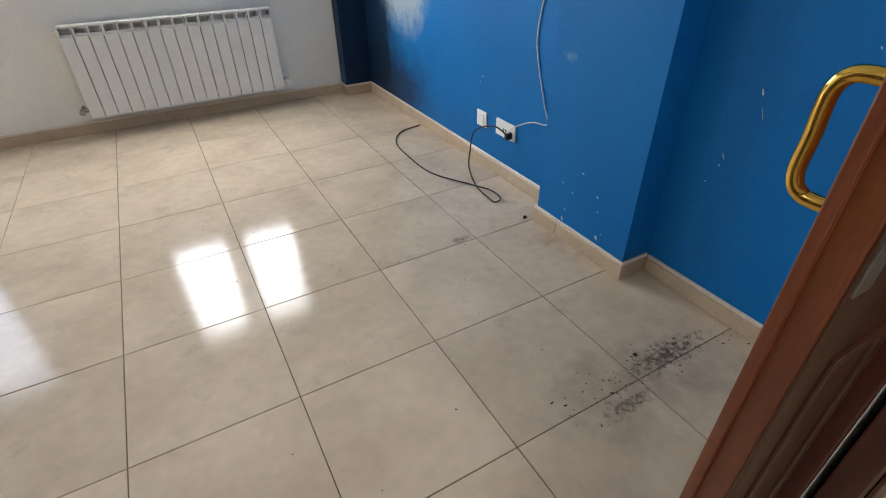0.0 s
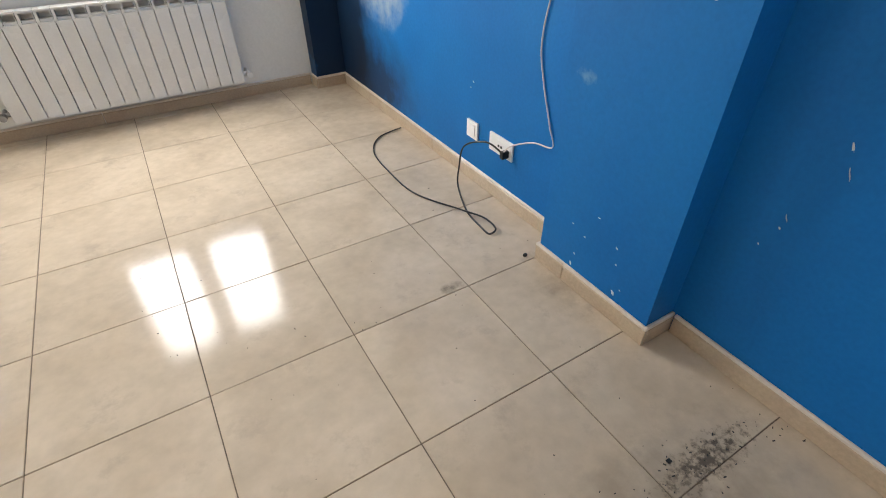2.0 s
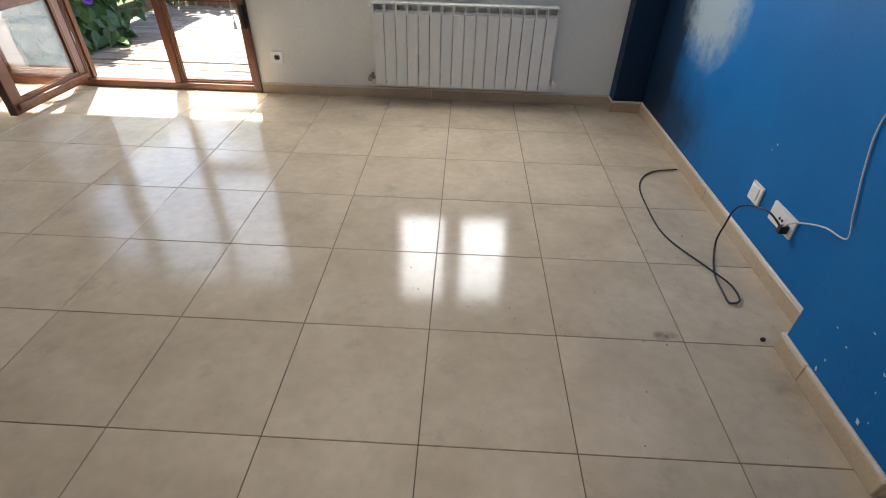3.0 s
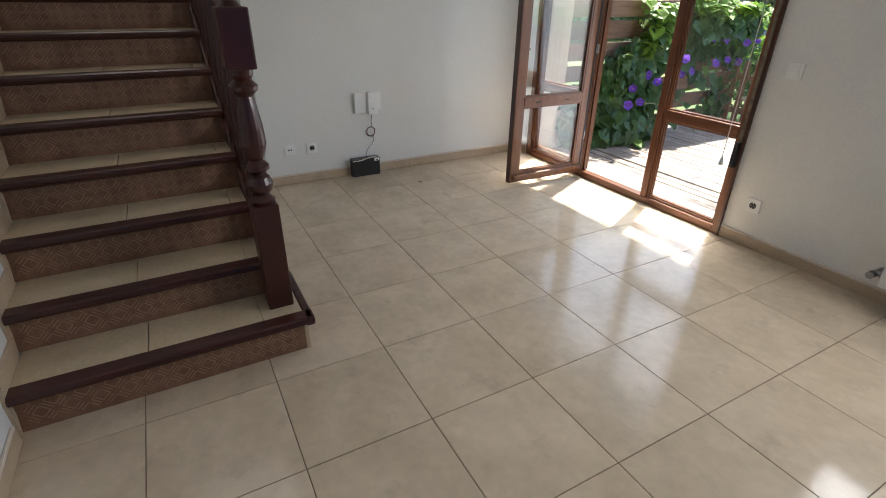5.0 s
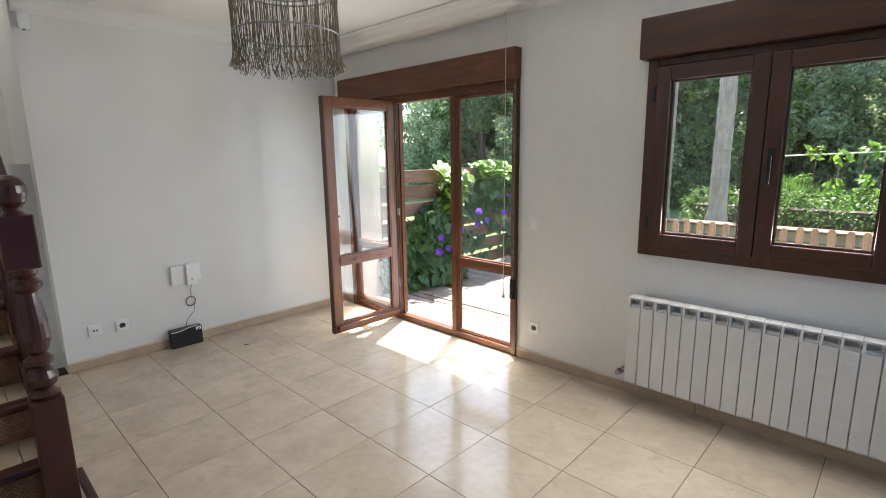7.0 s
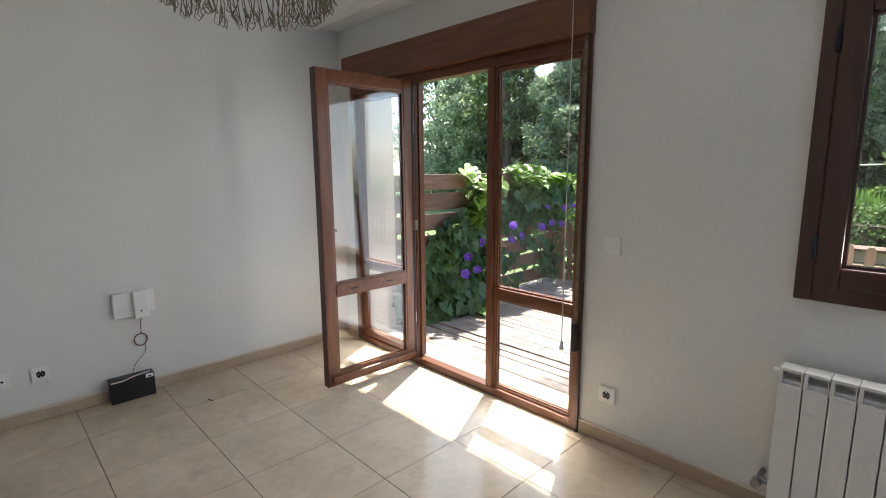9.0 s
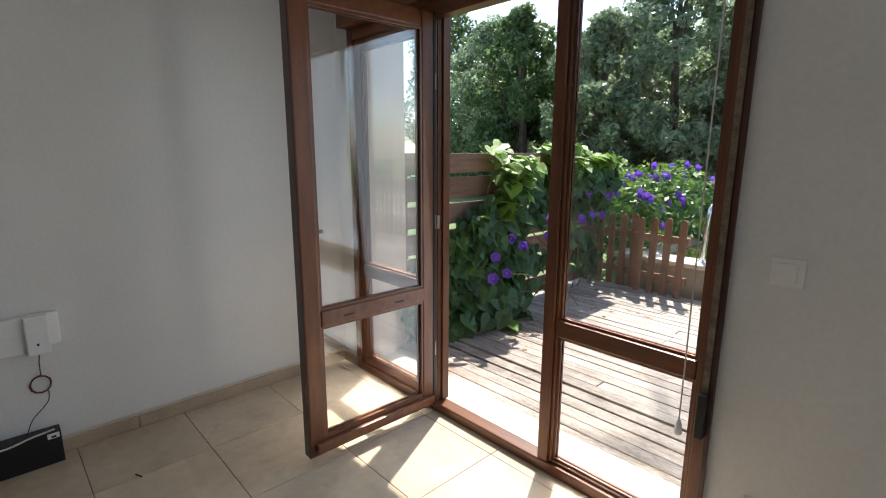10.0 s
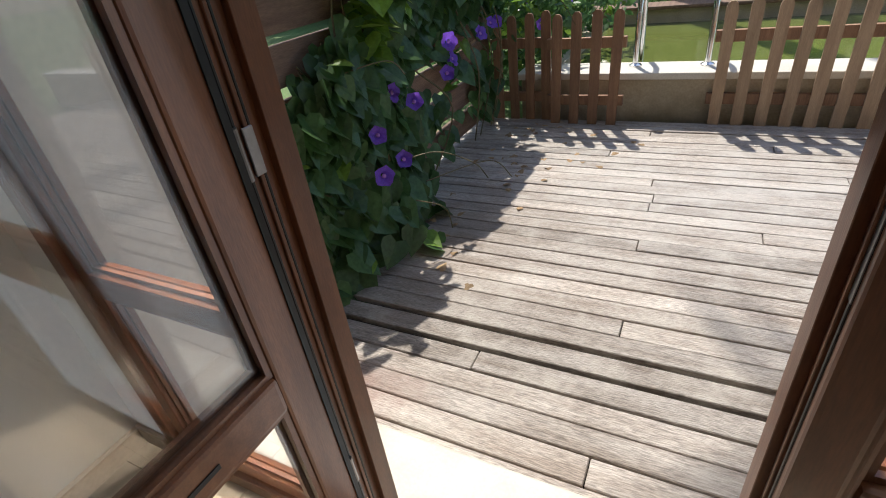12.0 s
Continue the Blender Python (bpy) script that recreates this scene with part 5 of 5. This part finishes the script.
# ---- ceiling lamps with hanging strings ----


def string_lamp(x, y, label, low=2.0):
    r = 0.285
    lamp = thing("pendant_lamp", (x, y, TOP), label, "lamp", group="string lamps under the ceiling")
    part("rose", turned([(0.06, -0.03), (0.065, -0.012), (0.06, 0.0)], 20, (x, y, TOP)), GREY_METAL, lamp, smooth=True)
    part("rod", tube([(x, y, TOP - 0.03), (x, y, TOP - 0.12)], 0.006, 8), GREY_METAL, lamp)
    for rr, zz in ((r, TOP - 0.11), (r, low + 0.16), (r * 0.6, TOP - 0.115)):
        part("hoop", tube([(x + rr * math.cos(a * 0.19635), y + rr * math.sin(a * 0.19635), zz) for a in range(33)], 0.005, 6), GREY_METAL, lamp)
    for a in range(3):
        part("spoke", tube([(x, y, TOP - 0.115), (x + r * math.cos(a * 2.0944), y + r * math.sin(a * 2.0944), TOP - 0.11)], 0.004, 6), GREY_METAL, lamp)
    q = random.Random(3)
    kinds = []
    for k in range(6):
        long = (TOP - 0.11 - low) * q.uniform(0.92, 1.08)
        pts = [(q.uniform(-0.004, 0.004), q.uniform(-0.004, 0.004), -long * s / 10) for s in range(9)]
        w = q.uniform(-0.03, 0.03)
        pts += [(w * 0.5, 0.012, -long * 0.93), (w, 0.02, -long), (w * 1.5, 0.004, -long * 1.03), (w * 1.1, -0.012, -long * 0.98), (w * 0.6, -0.004, -long * 0.93)]
        kinds.append(mesh_of("string", tube(pts, 0.0022, 4), STRING))
    for n, rr in ((84, r), (54, r * 0.97), (30, r * 0.62)):
        for k in range(n):
            a = 6.283185 * (k + q.uniform(-0.3, 0.3)) / n
            piece("string", q.choice(kinds), lamp, (x + rr * math.cos(a), y + rr * math.sin(a), TOP - 0.11), (0, 0, q.uniform(0, 6.28)))
    return lamp


string_lamp(-2.49, 1.42, "round ceiling lamp of hanging grey-brown strings")
string_lamp(-0.42, 1.42, "round ceiling lamp of hanging grey-brown strings near the window", 2.08)

# ---- switches and sockets ----


def faceplate(name, at, normal, label, category, holes="round", width=0.082, group="wall fittings"):
    """A square plate; normal '-y', '+x' or '-x' is the way it faces."""
    turn = {"-y": 0.0, "+x": radians(90), "-x": radians(-90)}[normal]
    m = Matrix.Translation(at) @ Matrix.Rotation(turn, 4, "Z")
    t = thing(name, at, label, category, group=group)
    part("plate", boxes((-width / 2, width / 2, -0.0105, -0.0005, -0.041, 0.041), bevel=0.003, turn=m), PLASTIC, t)
    if holes == "round":
        for r0, z, mat, nm in ((0.020, -0.0106, DARK_HOLE, "recess"),):
            bm = turned([(r0, 0.0), (r0, 0.0012)], 24)
            bmesh.ops.transform(bm, matrix=m @ Matrix.Translation((0, -0.0101, 0)) @ Matrix.Rotation(radians(90), 4, "X"), verts=bm.verts)
            part(nm, bm, mat, t, "dark round socket recess")
        for s in (-1, 1):
            part("contact", boxes((s * 0.0105 - 0.003, s * 0.0105 + 0.003, -0.0128, -0.0115, -0.003, 0.003), turn=m), GREY_METAL, t)
        part("earth_clip", boxes((-0.003, 0.003, -0.0138, -0.0115, 0.012, 0.019), turn=m), PLASTIC, t)
        part("earth_clip", boxes((-0.003, 0.003, -0.0138, -0.0115, -0.019, -0.012), turn=m), PLASTIC, t)
    elif holes == "rocker":
        part("rocker", boxes((-0.028, 0.024, -0.0145, -0.009, -0.026, 0.027), bevel=0.0025, turn=m), PLASTIC, t, "white rocker key")
    elif holes == "aerial":
        part("insert", boxes((-0.024, 0.024, -0.0118, -0.009, -0.024, 0.024), bevel=0.002, turn=m), PLASTIC, t)
        for s in (-1, 1):
            bm = turned([(0.006, 0.0), (0.006, 0.0014)], 14)
            bmesh.ops.transform(bm, matrix=m @ Matrix.Translation((s * 0.009, -0.0119, 0)) @ Matrix.Rotation(radians(90), 4, "X"), verts=bm.verts)
            part("jack", bm, DARK_HOLE, t)
    return t


faceplate("light_switch", (-1.712, NORTH, 1.012), "-y", "white square light switch on the off-white wall", "switch", "rocker")
faceplate("wall_socket", (-1.702, NORTH, 0.258), "-y", "white wall socket low beside the garden door", "socket")
faceplate("aerial_socket", (WEST, 0.598, 0.272), "+x", "white aerial socket low on the wall", "socket", "aerial")
faceplate("wall_socket", (WEST, 0.768, 0.268), "+x", "white wall socket beside the aerial socket", "socket")
faceplate("blank_socket", (EAST, 1.088, 0.256), "-x", "white blank faceplate on the blue wall", "socket", "rocker", 0.085)
wide_plate = faceplate("aerial_socket", (EAST, 0.872, 0.262), "-x", "wide white aerial socket with plugs on the blue wall", "socket", "aerial", 0.16)
part("plug", boxes((EAST - 0.045, EAST - 0.011, 0.808, 0.83, 0.235, 0.268), bevel=0.004), BLACK, wide_plate, "black aerial plug")

# ---- cables on the blue wall ----
black_cable = smooth_path([(EAST - 0.04, 0.819, 0.262), (0.83, 0.90, 0.285), (0.80, 1.02, 0.225), (0.80, 1.06, 0.10), (0.79, 1.05, 0.008), (0.71, 0.854, 0.006), (0.693, 0.72, 0.006), (0.695, 0.663, 0.006), (0.735, 0.675, 0.012), (0.735, 0.76, 0.016), (0.69, 0.86, 0.014), (0.586, 1.101, 0.006), (0.575, 1.35, 0.005), (0.60, 1.581, 0.005), (0.70, 1.73, 0.006), (0.862, 1.775, 0.008)], 10)
single("black_cable", tube(black_cable, 0.004, 8), CABLE_BLACK, "black coaxial cable looping from the socket onto the floor", "cable", smooth=True, at=(0.7, 1.1, 0))
white_cable = smooth_path([(EAST - 0.035, 0.822, 0.258), (EAST - 0.032, 0.79, 0.298), (EAST - 0.03, 0.729, 0.338), (EAST - 0.02, 0.652, 0.372), (EAST - 0.010, 0.566, 0.388), (EAST - 0.006, 0.60, 0.46), (EAST - 0.005, 0.66, 0.60), (EAST - 0.005, 0.692, 0.72), (EAST - 0.005, 0.675, 0.86), (EAST - 0.005, 0.63, 0.98), (EAST - 0.005, 0.54, 1.2), (EAST - 0.005, 0.47, 1.5), (EAST - 0.005, 0.45, 2.4)], 8)
single("white_cable", tube(white_cable, 0.003, 8), CABLE_WHITE, "pinkish-white cable hanging up the blue wall from the socket", "cable", smooth=True, at=(0.89, 0.6, 0.3))

# ---- chips and screw holes in the blue paint ----
CHIP = material("bare_plaster", (0.70, 0.71, 0.70), 0.85, scale=20, fine=160, vary=0.08, bump=0.2)
cr = random.Random(9)


def chip(name, x, y, z, high, wide, label):
    n = 9
    pts = []
    for k in range(n):
        a = 6.283185 * k / n
        q = cr.uniform(0.35, 0.85)
        pts.append((y + wide * q * math.cos(a) + 0.25 * high * math.sin(a), z + high * q * math.sin(a)))
    return tagged(single(name, prism(pts, "x", x - 0.0012, x + 0.001), CHIP, label, kind="structure"))


for y, z, high, wide in ((0.300, 0.990, 0.015, 0.014), (0.168, 0.988, 0.016, 0.014), (0.038, 0.988, 0.016, 0.013)):
    chip("screw_hole", 0.768, y, z, high, wide, "torn plaster round a screw hole")
    single("screw_hole_core", boxes((0.768 - 0.0022, 0.768, y - 0.003, y + 0.003, z - 0.003, z + 0.003)), DARK_HOLE, "dark screw hole", kind="structure")
for y, z, high, wide in ((-0.281, 0.746, 0.018, 0.004), (-0.30, 0.69, 0.024, 0.002), (-0.232, 0.535, 0.016, 0.004), (-0.228, 0.505, 0.006, 0.004), (-0.20, 0.44, 0.004, 0.003), (1.10, 0.47, 0.007, 0.006), (1.12, 0.44, 0.004, 0.004), (-0.5, 0.9, 0.006, 0.003)):
    chip("paint_chip", EAST, y, z, high, wide, "chip in the blue paint showing white plaster")
for y, z, high, wide in ((0.279, 0.091, 0.012, 0.006), (0.083, 0.102, 0.014, 0.009), (0.111, 0.268, 0.007, 0.006), (0.098, 0.21, 0.005, 0.005), (0.30, 0.25, 0.004, 0.004), (0.24, 0.23, 0.004, 0.006), (0.06, 0.13, 0.004, 0.004), (0.27, 0.14, 0.005, 0.004), (0.20, 0.33, 0.003, 0.008)):
    chip("paint_chip", 0.768, y, z, high, wide, "chip in the blue paint of the pillar")

# grit on the tiles by the entrance
bm = bmesh.new()
for k in range(130):
    t = cr.random()
    x, y = 0.25 + 0.6 * t + cr.gauss(0, 0.07), -0.43 + cr.gauss(0, 0.045)
    s = abs(cr.gauss(0, 0.0013)) + 0.0006
    bmesh.ops.create_cube(bm, size=1.0, matrix=Matrix.LocRotScale((x, y, 0.001), Euler((0, 0, cr.uniform(0, 3))), (s * 2.6, s, 0.0015)))
for k in range(60):
    x, y = cr.uniform(-0.6, 0.85), cr.uniform(-0.6, 1.2)
    s = abs(cr.gauss(0, 0.001)) + 0.0006
    bmesh.ops.create_cube(bm, size=1.0, matrix=Matrix.LocRotScale((x, y, 0.001), Euler((0, 0, cr.uniform(0, 3))), (s * 2, s, 0.002)))
single("grit", bm, DARK_HOLE, "dark grit and flakes scattered on the tiles", "debris", kind="stuff")
single("paint_flake", boxes((0.512, 0.524, -0.38, -0.369, 0.0, 0.004), bevel=0.001), DARK_HOLE, "small dark flake lying on the tiles", "debris")
single("floor_plug", boxes((0.725, 0.74, 0.47, 0.482, 0.0, 0.012), bevel=0.003), DARK_HOLE, "tiny dark plug lying by the pillar", "debris")
single("floor_twig", tube([(-3.62, 1.50, 0.003), (-3.585, 1.515, 0.003)], 0.003, 6), DARK_HOLE, "tiny dark splinter lying on the tiles", "debris")

# ---- router, its cable, and the black box on the floor ----
router = thing("router", (WEST, 1.25, 0.57), "white network box and router fixed to the wall", "router")
part("terminal_box", boxes((WEST, WEST + 0.03, 1.135, 1.25, 0.50, 0.655), bevel=0.005), PLASTIC, router, "flat white terminal box")
part("box_lid", boxes((WEST + 0.03, WEST + 0.034, 1.138, 1.247, 0.575, 0.652), bevel=0.0015), PLASTIC, router)
part("router_body", boxes((WEST + 0.028, WEST + 0.06, 1.238, 1.315, 0.492, 0.658), bevel=0.006), PLASTIC, router, "upright white router")
part("router_back", boxes((WEST, WEST + 0.03, 1.25, 1.355, 0.515, 0.66), bevel=0.008), PLASTIC, router)
part("indicator", boxes((WEST + 0.06, WEST + 0.0612, 1.270, 1.278, 0.532, 0.542)), DARK_HOLE, router)
ring = [(WEST + 0.012, 1.262 + 0.036 * math.cos(a * 0.5236) * (1 + 0.03 * math.sin(a)), 0.345 + 0.038 * math.sin(a * 0.5236)) for a in range(0, 38)]
coil = thing("router_cable", (WEST, 1.26, 0.3), "thin dark red cable hanging coiled under the router", "cable")
part("coil", tube(ring, 0.0035, 6), CABLE_RED, coil, smooth=True)
part("drop", tube(smooth_path([(WEST + 0.03, 1.275, 0.495), (WEST + 0.02, 1.268, 0.44), (WEST + 0.014, 1.268, 0.38)], 5), 0.0025, 6), CABLE_RED, coil)
part("tail", tube(smooth_path([(WEST + 0.014, 1.285, 0.31), (WEST + 0.016, 1.275, 0.26), (WEST + 0.03, 1.215, 0.20), (WEST + 0.05, 1.19, 0.145)], 6), 0.002, 6), CABLE_BLACK, coil)
box = thing("black_box", (WEST + 0.05, 1.18, 0), "black equipment box standing on the tiles against the wall", "box")
part("case", boxes((WEST + 0.015, WEST + 0.085, 1.065, 1.30, 0.0, 0.145), bevel=0.004), BLACK, box)
part("lead", tube(smooth_path([(WEST + 0.088, 1.068, 0.135), (WEST + 0.09, 1.13, 0.136), (WEST + 0.087, 1.2, 0.150), (WEST + 0.07, 1.28, 0.151)], 5), 0.004, 6), CABLE_WHITE, box, "white lead lying over the box")
part("label_plate", boxes((WEST + 0.085, WEST + 0.0865, 1.252, 1.293, 0.118, 0.142)), PLASTIC, box, "white label")
part("port", boxes((WEST + 0.0865, WEST + 0.0875, 1.265, 1.282, 0.122, 0.130)), DARK_HOLE, box)

# ---- roller-shutter strap and cord ----
strap = thing("shutter_strap", (-1.868, NORTH, 0.5), "dark roller-shutter strap box beside the garden door", "shutter strap")
part("strap_box", boxes((-1.888, -1.862, NORTH - 0.055, NORTH - 0.024, 0.45, 0.60), bevel=0.004), BLACK, strap)
part("strap", boxes((-1.884, -1.866, NORTH - 0.034, NORTH - 0.031, 0.60, 1.99)), STRING, strap)
cord = thing("blind_cord", (-1.925, NORTH - 0.07, 1.2), "white pull cord with a small knob hanging by the door", "cord")
part("cord", tube([(-1.925, NORTH - 0.075, 2.42), (-1.927, NORTH - 0.075, 0.50)], 0.0025, 6), CABLE_WHITE, cord)
part("knob", turned([(0.004, 0.05), (0.009, 0.035), (0.013, 0.005), (0.011, 0.0)], 12, (-1.927, NORTH - 0.075, 0.455)), PLASTIC, cord)
part("hook", turned([(0.01, 0.0), (0.01, 0.01)], 10, (-1.925, NORTH - 0.075, 2.41)), PLASTIC, cord)
detector = thing("alarm_sensor", (WEST, 0.47, 2.36), "small white alarm sensor high in the corner", "sensor")
part("case", boxes((WEST, WEST + 0.05, 0.44, 0.50, 2.30, 2.40), bevel=0.01), PLASTIC, detector)
part("lens", turned([(0.008, 0), (0.008, 0.006)], 12, (WEST + 0.03, 0.47, 2.296)), DARK_HOLE, detector)
